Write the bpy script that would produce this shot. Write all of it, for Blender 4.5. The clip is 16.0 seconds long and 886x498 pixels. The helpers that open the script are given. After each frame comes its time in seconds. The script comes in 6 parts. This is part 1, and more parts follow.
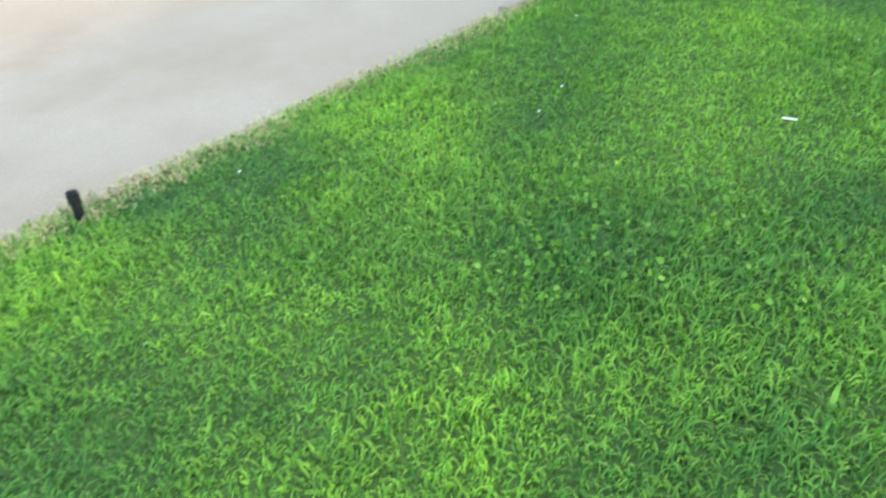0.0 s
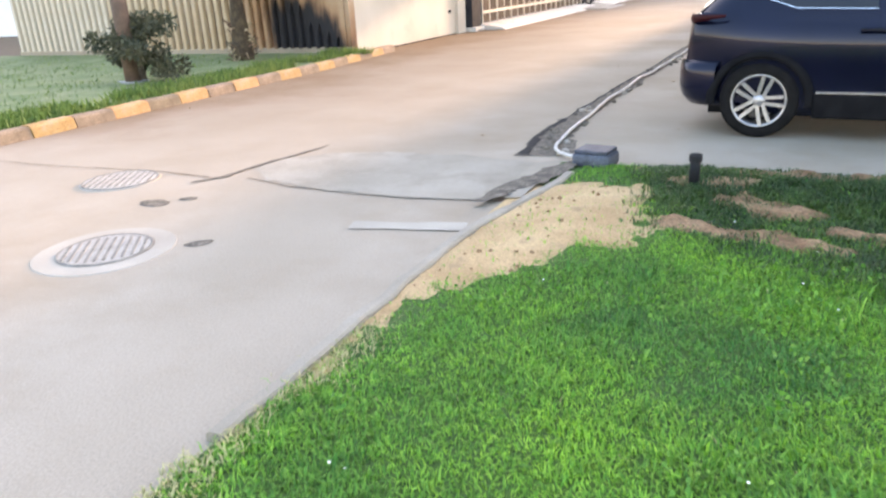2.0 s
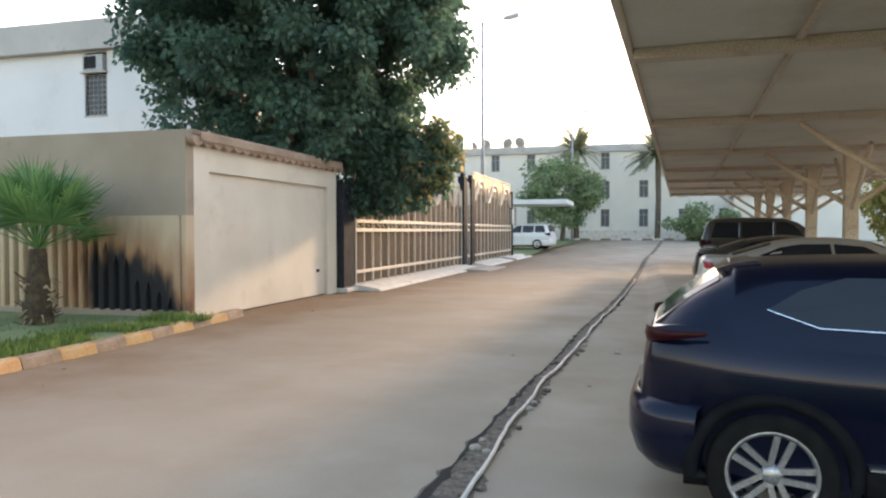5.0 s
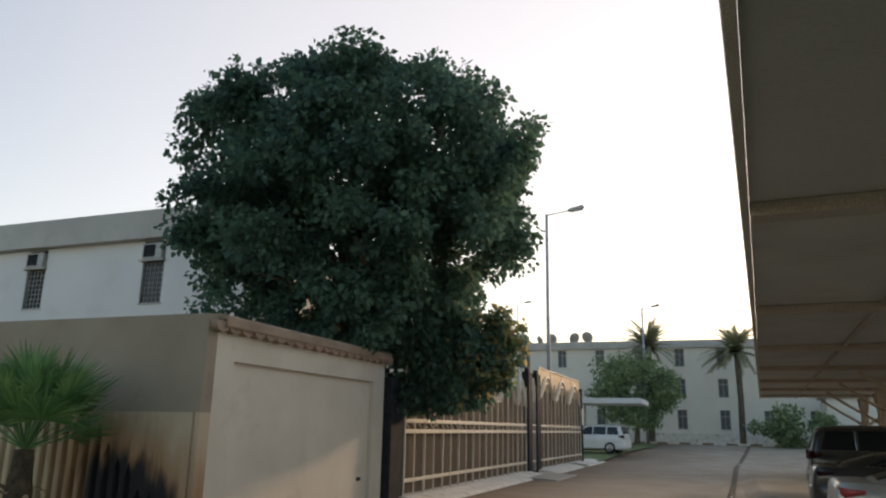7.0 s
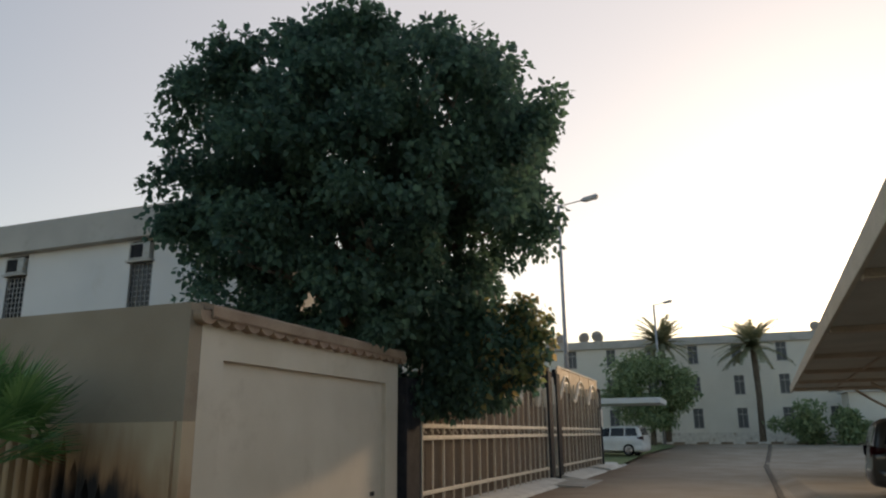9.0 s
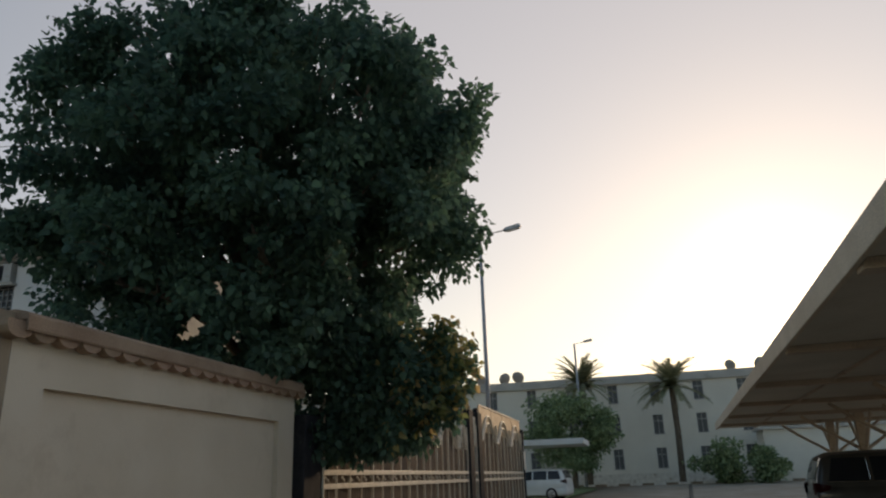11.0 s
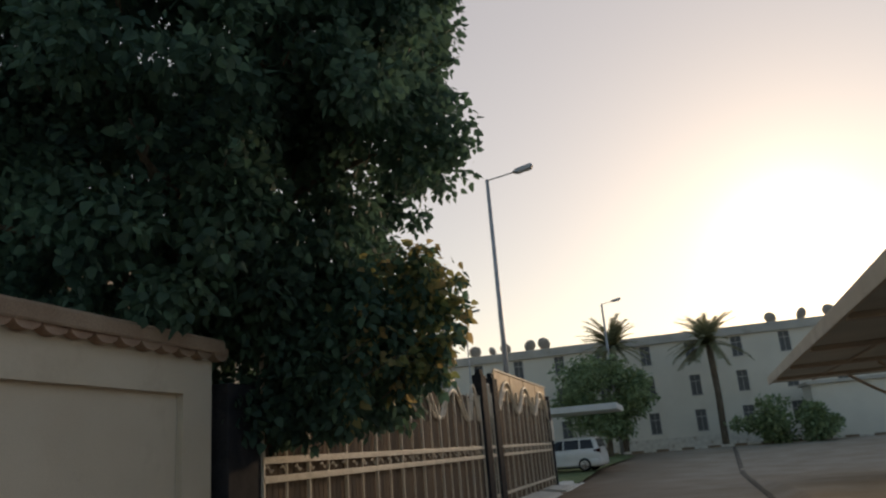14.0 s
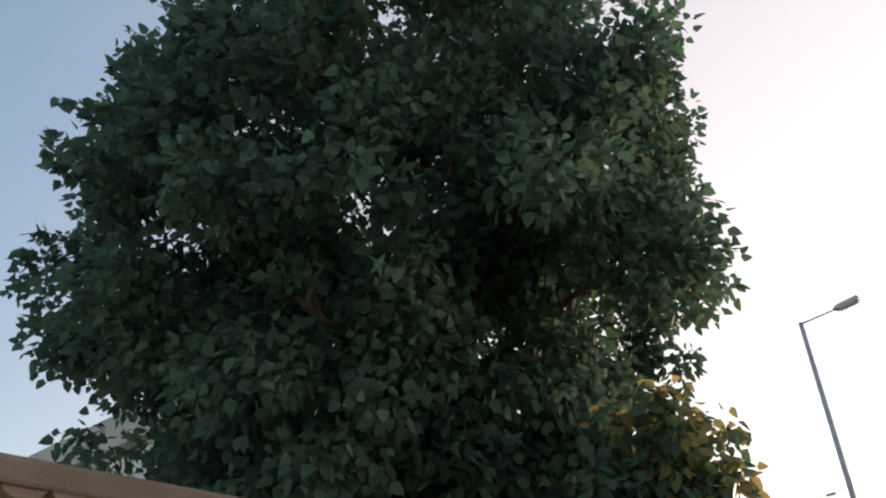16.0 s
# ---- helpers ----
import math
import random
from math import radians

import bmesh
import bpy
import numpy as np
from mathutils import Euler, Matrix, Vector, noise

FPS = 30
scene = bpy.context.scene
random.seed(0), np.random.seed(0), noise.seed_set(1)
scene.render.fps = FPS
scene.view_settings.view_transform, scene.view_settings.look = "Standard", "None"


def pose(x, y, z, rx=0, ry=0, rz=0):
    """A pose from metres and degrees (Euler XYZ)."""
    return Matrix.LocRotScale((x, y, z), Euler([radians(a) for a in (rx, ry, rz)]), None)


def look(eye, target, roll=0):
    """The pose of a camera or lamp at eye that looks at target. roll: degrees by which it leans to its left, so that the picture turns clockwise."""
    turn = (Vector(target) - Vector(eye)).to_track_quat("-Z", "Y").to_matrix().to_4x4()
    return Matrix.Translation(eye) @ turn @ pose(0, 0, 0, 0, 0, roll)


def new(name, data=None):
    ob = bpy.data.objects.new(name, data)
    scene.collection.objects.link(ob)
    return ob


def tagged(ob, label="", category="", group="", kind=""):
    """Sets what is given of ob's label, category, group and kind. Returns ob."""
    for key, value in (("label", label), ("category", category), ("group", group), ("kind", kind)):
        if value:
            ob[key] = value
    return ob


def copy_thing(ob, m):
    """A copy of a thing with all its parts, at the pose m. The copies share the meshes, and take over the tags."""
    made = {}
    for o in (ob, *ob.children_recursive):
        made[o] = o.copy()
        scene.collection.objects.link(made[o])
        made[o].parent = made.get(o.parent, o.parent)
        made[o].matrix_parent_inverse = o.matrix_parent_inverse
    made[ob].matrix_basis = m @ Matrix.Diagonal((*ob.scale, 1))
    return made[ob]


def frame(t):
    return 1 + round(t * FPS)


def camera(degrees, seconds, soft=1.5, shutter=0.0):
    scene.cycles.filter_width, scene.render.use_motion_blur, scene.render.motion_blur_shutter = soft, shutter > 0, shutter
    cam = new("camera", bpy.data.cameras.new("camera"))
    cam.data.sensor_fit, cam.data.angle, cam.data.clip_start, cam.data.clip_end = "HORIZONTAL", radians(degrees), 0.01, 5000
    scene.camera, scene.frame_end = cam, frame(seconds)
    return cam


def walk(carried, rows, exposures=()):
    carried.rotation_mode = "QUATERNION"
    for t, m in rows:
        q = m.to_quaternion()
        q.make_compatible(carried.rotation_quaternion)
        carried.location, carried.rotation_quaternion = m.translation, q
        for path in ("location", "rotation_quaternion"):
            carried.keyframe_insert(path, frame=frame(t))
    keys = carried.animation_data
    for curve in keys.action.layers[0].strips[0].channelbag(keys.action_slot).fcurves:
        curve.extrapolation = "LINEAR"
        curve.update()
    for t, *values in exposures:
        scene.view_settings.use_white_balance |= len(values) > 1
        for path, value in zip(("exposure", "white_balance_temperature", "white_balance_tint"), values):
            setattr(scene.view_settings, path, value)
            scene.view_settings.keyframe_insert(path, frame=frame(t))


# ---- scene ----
cam = camera(63.0, 16.0, soft=2.2, shutter=0.15)
PATH = [
    (0, (0.036, -0.198, 1.399), (-1.162, 0.882, 0.215), -6.4),
    (0.5, (-0.186, 0.167, 1.42), (-1.128, 1.549, 0.325), -2.4),
    (1, (-0.381, 0.498, 1.397), (-1.2, 1.971, 0.319), -0.5),
    (1.5, (-0.612, 0.86, 1.492), (-1.424, 2.404, 0.514), -1.8),
    (2, (-0.917, 1.247, 1.545), (-1.723, 2.94, 0.847), -3.1),
    (2.5, (-1.088, 1.696, 1.543), (-1.829, 3.507, 1.129), -2.7),
    (3, (-1.228, 2.14, 1.585), (-1.942, 3.994, 1.353), -1.7),
    (3.5, (-1.36, 2.611, 1.627), (-1.995, 4.502, 1.485), -1.3),
    (5.8, (-1.92, 5.203, 1.774), (-2.446, 7.132, 1.766), -0.0),
    (6, (-1.941, 5.398, 1.805), (-2.474, 7.325, 1.832), -0.2),
    (6.5, (-2.035, 5.885, 1.822), (-2.725, 7.731, 2.161), 1.2),
    (7, (-2.201, 6.264, 1.832), (-2.893, 8.079, 2.31), 1.2),
    (7.5, (-2.357, 6.718, 1.839), (-3.048, 8.523, 2.354), 1.1),
    (8, (-2.523, 7.134, 1.858), (-3.214, 8.934, 2.389), 0.9),
    (8.5, (-2.931, 7.548, 1.823), (-3.616, 9.352, 2.35), 0.1),
    (9, (-3.245, 8.015, 1.79), (-3.936, 9.826, 2.286), -0.5),
    (9.5, (-3.508, 8.524, 1.78), (-4.191, 10.337, 2.276), -1.0),
    (9.7, (-3.606, 8.726, 1.742), (-4.196, 10.571, 2.239), -1.3),
    (11.8, (-3.889, 11.092, 1.772), (-4.348, 12.922, 2.435), -1.8),
    (12, (-3.953, 11.365, 1.754), (-4.416, 13.192, 2.423), -1.6),
    (12.5, (-4.037, 12.112, 1.869), (-4.512, 13.934, 2.544), -1.8),
    (13, (-4.082, 12.812, 1.885), (-4.521, 14.644, 2.555), -2.4),
    (13.5, (-4.148, 13.555, 1.887), (-4.607, 15.41, 2.476), -2.1),
    (14, (-4.123, 14.214, 1.849), (-4.662, 16.061, 2.396), -4.7),
    (14.5, (-4.142, 14.747, 1.868), (-5.047, 16.362, 2.625), -3.7),
    (15, (-4.162, 15.463, 1.936), (-5.087, 17.02, 2.785), -5.8),
    (15.5, (-4.136, 16.219, 2.038), (-5.241, 17.56, 3.028), -3.6),
    (16, (-4.166, 16.877, 2.099), (-5.299, 18.15, 3.145), -1.1),
]
EXPO = [(0.0, 3.05, 8300, 16), (1.5, 3.15, 8400, 25), (2.5, 3.12, 8200, 28), (3.0, 2.72, 8100, 25), (3.5, 2.4, 8100, 22), (6.0, 2.25, 8300, 19), (6.5, 1.4, 8000, 16), (7.0, 0.9, 8200, 17), (9.0, 0.55, 8400, 17), (9.7, 0.45, 8300, 17), (12.0, 0.1, 8200, 16), (14.0, 0.1, 8300, 17), (15.0, 0.55, 8500, 19), (16.0, 1.05, 8500, 20)]
walk(cam, [(t, look(eye, target, roll)) for t, eye, target, roll in PATH], EXPO)

# ---- light: a low sun behind the parking roof, hazy sky ----
SUN_AZ, SUN_EL = radians(10.5), radians(12.0)
world = bpy.data.worlds.new("sky")
scene.world = world
world.use_nodes = True
wn = world.node_tree.nodes
wl = world.node_tree.links
sky = wn.new("ShaderNodeTexSky")
sky.sky_type = "NISHITA"
sky.sun_disc = False
sky.sun_elevation = SUN_EL
sky.sun_rotation = SUN_AZ
sky.air_density, sky.dust_density, sky.ozone_density = 1.0, 0.22, 0.6
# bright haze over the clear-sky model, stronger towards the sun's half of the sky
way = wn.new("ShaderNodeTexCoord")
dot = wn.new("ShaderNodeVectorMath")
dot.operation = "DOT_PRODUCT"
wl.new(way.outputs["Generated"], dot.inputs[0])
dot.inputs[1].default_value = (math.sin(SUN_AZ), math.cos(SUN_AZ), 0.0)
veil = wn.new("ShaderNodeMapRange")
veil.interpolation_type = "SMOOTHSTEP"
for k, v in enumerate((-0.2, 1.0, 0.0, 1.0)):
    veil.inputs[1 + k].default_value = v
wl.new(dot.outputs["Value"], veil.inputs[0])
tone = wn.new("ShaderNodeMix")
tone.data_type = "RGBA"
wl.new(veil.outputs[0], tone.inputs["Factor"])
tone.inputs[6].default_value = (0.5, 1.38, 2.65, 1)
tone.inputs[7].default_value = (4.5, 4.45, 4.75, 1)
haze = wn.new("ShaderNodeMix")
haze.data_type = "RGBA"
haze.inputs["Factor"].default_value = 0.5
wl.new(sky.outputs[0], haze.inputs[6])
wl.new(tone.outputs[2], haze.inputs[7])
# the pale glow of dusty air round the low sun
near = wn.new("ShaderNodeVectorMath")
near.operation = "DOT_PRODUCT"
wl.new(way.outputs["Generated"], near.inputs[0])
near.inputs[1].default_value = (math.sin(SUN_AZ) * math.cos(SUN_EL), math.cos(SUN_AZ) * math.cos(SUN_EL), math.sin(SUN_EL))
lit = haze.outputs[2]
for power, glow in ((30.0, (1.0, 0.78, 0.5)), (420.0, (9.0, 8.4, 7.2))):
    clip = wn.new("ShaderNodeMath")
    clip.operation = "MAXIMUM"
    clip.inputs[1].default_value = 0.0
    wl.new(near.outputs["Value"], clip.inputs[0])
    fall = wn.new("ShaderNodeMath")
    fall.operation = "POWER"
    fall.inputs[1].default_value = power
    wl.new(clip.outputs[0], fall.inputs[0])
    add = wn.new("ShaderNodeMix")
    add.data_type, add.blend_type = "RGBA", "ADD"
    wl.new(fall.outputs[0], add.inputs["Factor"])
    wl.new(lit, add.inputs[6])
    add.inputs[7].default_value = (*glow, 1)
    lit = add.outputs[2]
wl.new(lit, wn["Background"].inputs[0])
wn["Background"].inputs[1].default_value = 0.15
sun_data = bpy.data.lights.new("sun", "SUN")
sun_data.energy, sun_data.angle, sun_data.color = 1.05, radians(4.0), (1.0, 0.80, 0.58)
sun = new("sun", sun_data)
sun_dir = Vector((math.sin(SUN_AZ) * math.cos(SUN_EL), math.cos(SUN_AZ) * math.cos(SUN_EL), math.sin(SUN_EL)))
sun.matrix_world = look(sun_dir * 60, (0, 0, 0))

# ---- materials ----


def mat(name, a, b=None, scale=6.0, rough=0.7, metal=0.0, bump=0.15, fine=60.0, grain=0.25, spread=0.0, stain=None, stain_at=(0.55, 0.7), stain_scale=1.2, coat=0.0, translucent=0.0, stretch=(1, 1, 1), spec=0.5):
    """Two colours mixed by broad noise, fine grain over it, fine relief, and stains where a third colour is given."""
    m = bpy.data.materials.new(name)
    m.use_nodes = True
    n, l = m.node_tree.nodes, m.node_tree.links
    p = n["Principled BSDF"]
    tex = n.new("ShaderNodeTexCoord")
    mp = n.new("ShaderNodeMapping")
    mp.inputs["Scale"].default_value = stretch
    l.new(tex.outputs["Object"], mp.inputs[0])
    big = n.new("ShaderNodeTexNoise")
    big.inputs["Scale"].default_value, big.inputs["Detail"].default_value = scale, 6
    l.new(mp.outputs[0], big.inputs["Vector"])
    small = n.new("ShaderNodeTexNoise")
    small.inputs["Scale"].default_value, small.inputs["Detail"].default_value = fine, 4
    l.new(mp.outputs[0], small.inputs["Vector"])
    ramp = n.new("ShaderNodeValToRGB")
    ramp.color_ramp.elements[0].position, ramp.color_ramp.elements[1].position = 0.35, 0.65
    ramp.color_ramp.elements[0].color = (*a, 1)
    ramp.color_ramp.elements[1].color = (*(b or a), 1)
    l.new(big.outputs[0], ramp.inputs[0])
    hsv = n.new("ShaderNodeHueSaturation")
    l.new(ramp.outputs[0], hsv.inputs["Color"])
    mr = n.new("ShaderNodeMapRange")
    mr.inputs[1].default_value, mr.inputs[2].default_value = 0.3, 0.7
    mr.inputs[3].default_value, mr.inputs[4].default_value = 1 - grain, 1 + grain
    l.new(small.outputs[0], mr.inputs[0])
    val = mr.outputs[0]
    if spread:
        info = n.new("ShaderNodeObjectInfo")
        geo = n.new("ShaderNodeNewGeometry")
        add = n.new("ShaderNodeMath")
        add.operation = "ADD"
        l.new(info.outputs["Random"], add.inputs[0])
        l.new(geo.outputs["Random Per Island"], add.inputs[1])
        fr = n.new("ShaderNodeMath")
        fr.operation = "FRACT"
        l.new(add.outputs[0], fr.inputs[0])
        r2 = n.new("ShaderNodeMapRange")
        r2.inputs[3].default_value, r2.inputs[4].default_value = 1 - spread, 1 + spread
        l.new(fr.outputs[0], r2.inputs[0])
        mul = n.new("ShaderNodeMath")
        mul.operation = "MULTIPLY"
        l.new(val, mul.inputs[0])
        l.new(r2.outputs[0], mul.inputs[1])
        val = mul.outputs[0]
        r3 = n.new("ShaderNodeMapRange")
        r3.inputs[3].default_value, r3.inputs[4].default_value = 0.5 + spread * 0.06, 0.5 - spread * 0.06
        l.new(fr.outputs[0], r3.inputs[0])
        l.new(r3.outputs[0], hsv.inputs["Hue"])
    l.new(val, hsv.inputs["Value"])
    col = hsv.outputs[0]
    if stain:
        sn = n.new("ShaderNodeTexNoise")
        sn.inputs["Scale"].default_value, sn.inputs["Detail"].default_value = stain_scale, 8
        sn.inputs["Roughness"].default_value = 0.65
        l.new(tex.outputs["Object"], sn.inputs["Vector"])
        sm = n.new("ShaderNodeMapRange")
        sm.inputs[1].default_value, sm.inputs[2].default_value = stain_at
        l.new(sn.outputs[0], sm.inputs[0])
        mix = n.new("ShaderNodeMix")
        mix.data_type = "RGBA"
        l.new(sm.outputs[0], mix.inputs["Factor"])
        l.new(col, mix.inputs[6])
        mix.inputs[7].default_value = (*stain, 1)
        col = mix.outputs[2]
    l.new(col, p.inputs["Base Color"])
    p.inputs["Roughness"].default_value, p.inputs["Metallic"].default_value = rough, metal
    p.inputs["Coat Weight"].default_value = coat
    p.inputs["Specular IOR Level"].default_value = spec
    p.inputs["Coat Roughness"].default_value = 0.04
    if bump:
        bp = n.new("ShaderNodeBump")
        bp.inputs["Strength"].default_value, bp.inputs["Distance"].default_value = bump, 0.02
        l.new(small.outputs[0], bp.inputs["Height"])
        l.new(bp.outputs[0], p.inputs["Normal"])
    if translucent:
        tr = n.new("ShaderNodeBsdfTranslucent")
        l.new(col, tr.inputs[0])
        ms = n.new("ShaderNodeMixShader")
        ms.inputs[0].default_value = translucent
        l.new(p.outputs[0], ms.inputs[1])
        l.new(tr.outputs[0], ms.inputs[2])
        l.new(ms.outputs[0], n["Material Output"].inputs[0])
    return m


def glass_mat(name, colour, rough=0.03):
    m = bpy.data.materials.new(name)
    m.use_nodes = True
    p = m.node_tree.nodes["Principled BSDF"]
    p.inputs["Base Color"].default_value = (*colour, 1)
    p.inputs["Roughness"].default_value = rough
    p.inputs["Specular IOR Level"].default_value = 0.4
    p.inputs["Coat Weight"].default_value = 0.0
    return m


M_ROAD = mat("worn_concrete_road", (0.30, 0.250, 0.192), (0.37, 0.315, 0.252), 0.5, 0.88, bump=0.25, fine=90, grain=0.14, stain=(0.25, 0.19, 0.13), stain_at=(0.48, 0.80), stain_scale=0.45, spec=0.3)
M_PATCH = mat("grey_cement_patch", (0.31, 0.272, 0.222), (0.39, 0.348, 0.292), 1.5, 0.85, bump=0.3, fine=120, grain=0.12)
M_PATCHDARK = mat("darker_cement_patch", (0.27, 0.235, 0.185), (0.335, 0.295, 0.24), 1.3, 0.88, bump=0.3, fine=110, grain=0.12, stain=(0.20, 0.17, 0.13), stain_at=(0.5, 0.8), stain_scale=2.2)
M_PALE = mat("pale_cement", (0.55, 0.51, 0.45), (0.66, 0.62, 0.55), 3, 0.85, bump=0.25, fine=80, grain=0.1, stain=(0.38, 0.31, 0.24), stain_scale=2)
M_SOIL = mat("dry_sand", (0.40, 0.255, 0.125), (0.52, 0.355, 0.19), 2.5, 0.95, bump=0.6, fine=70, grain=0.25, stain=(0.25, 0.17, 0.1), stain_at=(0.58, 0.75), stain_scale=5)
M_DIRT = mat("dug_brown_soil", (0.17, 0.085, 0.04), (0.31, 0.185, 0.10), 5, 0.95, bump=1.0, fine=40, grain=0.35)
M_TRENCH = mat("trench_rubble", (0.085, 0.07, 0.055), (0.19, 0.16, 0.125), 14, 0.95, bump=1.0, fine=60, grain=0.4)
M_TURF = mat("turf_soil", (0.028, 0.085, 0.014), (0.06, 0.13, 0.02), 1.2, 0.95, bump=1.0, fine=70, grain=0.4)
M_GRASS = mat("grass_blade", (0.05, 0.24, 0.04), (0.20, 0.49, 0.05), 1.1, 0.5, bump=0, fine=14, grain=0.28, spread=0.4, translucent=0.45)
M_GRASSDARK = mat("dark_grass_blade", (0.017, 0.062, 0.014), (0.045, 0.115, 0.02), 2.2, 0.5, bump=0, fine=11, grain=0.3, spread=0.4, translucent=0.3)
M_WEED = mat("clover_leaf", (0.06, 0.23, 0.022), (0.10, 0.29, 0.03), 2, 0.6, bump=0, grain=0.1, spread=0.3, translucent=0.25)
M_FLOWER = mat("white_petal", (0.8, 0.8, 0.76), (0.85, 0.85, 0.8), 4, 0.7, bump=0)
M_PALEWALL = mat("pale_blue_white_render", (0.60, 0.61, 0.60), (0.68, 0.68, 0.66), 0.7, 0.9, bump=0.3, fine=60, grain=0.06, stain=(0.5, 0.46, 0.4), stain_scale=0.6)
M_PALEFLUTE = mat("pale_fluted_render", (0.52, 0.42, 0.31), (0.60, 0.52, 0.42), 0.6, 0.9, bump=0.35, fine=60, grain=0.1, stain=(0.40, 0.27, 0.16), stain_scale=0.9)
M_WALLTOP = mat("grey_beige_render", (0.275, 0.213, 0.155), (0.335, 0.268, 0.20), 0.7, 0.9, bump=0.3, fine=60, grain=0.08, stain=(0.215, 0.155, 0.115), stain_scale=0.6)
M_FLUTE = mat("orange_brown_fluted_render", (0.43, 0.29, 0.17), (0.52, 0.40, 0.27), 0.6, 0.9, bump=0.35, fine=60, grain=0.1, stain=(0.30, 0.15, 0.07), stain_scale=0.9, stain_at=(0.5, 0.75))
M_WHITEWALL = mat("cream_render", (0.57, 0.495, 0.395), (0.64, 0.565, 0.465), 0.7, 0.85, bump=0.25, fine=80, grain=0.05, stain=(0.45, 0.37, 0.28), stain_at=(0.56, 0.8), stain_scale=0.8)
M_TILE = mat("faded_terracotta_tile", (0.27, 0.175, 0.125), (0.35, 0.245, 0.18), 2, 0.85, bump=0.4, fine=50, grain=0.15, spread=0.15)
M_WHITEPAINT = mat("white_building_paint", (0.63, 0.64, 0.64), (0.70, 0.70, 0.69), 0.4, 0.85, bump=0.15, fine=40, grain=0.04, stain=(0.55, 0.53, 0.49), stain_at=(0.56, 0.85), stain_scale=0.5)
M_CREAMPAINT = mat("cream_building_paint", (0.66, 0.62, 0.545), (0.72, 0.68, 0.60), 0.4, 0.85, bump=0.15, fine=40, grain=0.04, stain=(0.58, 0.53, 0.45), stain_at=(0.56, 0.85), stain_scale=0.5)
M_BAND = mat("parapet_cement", (0.42, 0.40, 0.37), (0.50, 0.48, 0.44), 0.6, 0.9, bump=0.2, fine=50, grain=0.06, stain=(0.33, 0.3, 0.26), stain_scale=0.7)
M_WINGLASS = glass_mat("dark_window_glass", (0.012, 0.015, 0.02), 0.06)
# far panes: pale haze put into the glass colour
M_HAZEGLASS = glass_mat("hazed_far_window_glass", (0.10, 0.105, 0.11), 0.5)
M_GRILLE = mat("grey_window_bars", (0.22, 0.22, 0.22), (0.30, 0.295, 0.29), 5, 0.6, bump=0)
M_AC = mat("aged_beige_sheet_metal", (0.33, 0.335, 0.32), (0.42, 0.42, 0.40), 4, 0.5, bump=0.05, stain=(0.35, 0.28, 0.22), stain_scale=6)
M_DARKMETAL = mat("dark_grey_painted_steel", (0.022, 0.023, 0.027), (0.036, 0.036, 0.04), 4, 0.8, metal=0.0, bump=0.1, spec=0.08)
M_RAIL = mat("cream_painted_iron", (0.60, 0.51, 0.40), (0.68, 0.59, 0.48), 5, 0.55, bump=0.1, stain=(0.33, 0.2, 0.11), stain_at=(0.6, 0.75), stain_scale=7)
M_SHEET = mat("brown_fence_sheet", (0.15, 0.105, 0.076), (0.205, 0.15, 0.112), 0.8, 0.85, spec=0.15, metal=0.0, bump=0.1, fine=30, grain=0.1, stretch=(1, 1, 0.15))
M_ORNSHEET = mat("orange_brown_panel", (0.42, 0.25, 0.13), (0.50, 0.33, 0.19), 2, 0.6, bump=0.1)
M_BARK = mat("grey_brown_bark", (0.085, 0.065, 0.045), (0.15, 0.12, 0.09), 6, 0.95, bump=1.0, fine=30, grain=0.3, stretch=(1, 1, 0.25))
M_LEAF = mat("dark_glossy_leaf", (0.07, 0.142, 0.11), (0.10, 0.185, 0.125), 0.6, 0.6, bump=0, grain=0.1, spread=0.3, translucent=0.55, spec=0.35)
# lit copy of the leaf: warm backlight put into its colour
M_LEAFLIT = mat("backlit_leaf", (0.18, 0.24, 0.10), (0.48, 0.36, 0.16), 1.6, 0.5, bump=0, grain=0.1, spread=0.4, translucent=0.68)
M_DATEPALM = mat("dusty_date_palm_frond", (0.20, 0.22, 0.13), (0.30, 0.30, 0.18), 0.9, 0.6, bump=0, grain=0.1, spread=0.3, translucent=0.35)
M_DARKFIBRE = mat("dark_palm_fibre", (0.055, 0.032, 0.02), (0.13, 0.08, 0.05), 7, 0.95, bump=0.7, fine=40, grain=0.3, spread=0.3)
M_PALM = mat("palm_frond", (0.075, 0.19, 0.065), (0.15, 0.29, 0.10), 1.5, 0.5, bump=0, grain=0.1, spread=0.3, translucent=0.25)
M_DRYFROND = mat("dry_palm_fibre", (0.22, 0.15, 0.085), (0.36, 0.27, 0.17), 8, 0.95, bump=0.6, fine=40, grain=0.3, spread=0.3)
M_DULLGRASS = mat("dusty_grass_blade", (0.10, 0.19, 0.04), (0.17, 0.24, 0.06), 1.1, 0.7, bump=0, grain=0.1, spread=0.35, translucent=0.3)
M_FLUTEGAP = mat("dirty_brown_groove", (0.08, 0.045, 0.03), (0.13, 0.08, 0.05), 0.8, 0.9, bump=0.3, fine=60)
M_VERGE = mat("muted_verge_turf", (0.11, 0.15, 0.05), (0.18, 0.20, 0.085), 1.4, 0.95, bump=0.8, fine=30, grain=0.25)
M_SHRUB = mat("dull_shrub_leaf", (0.055, 0.065, 0.035), (0.09, 0.09, 0.05), 2, 0.7, bump=0, spread=0.4, translucent=0.15)
M_FARLEAF = mat("far_tree_leaf", (0.15, 0.23, 0.11), (0.23, 0.31, 0.16), 0.7, 0.6, bump=0, spread=0.35, translucent=0.25)
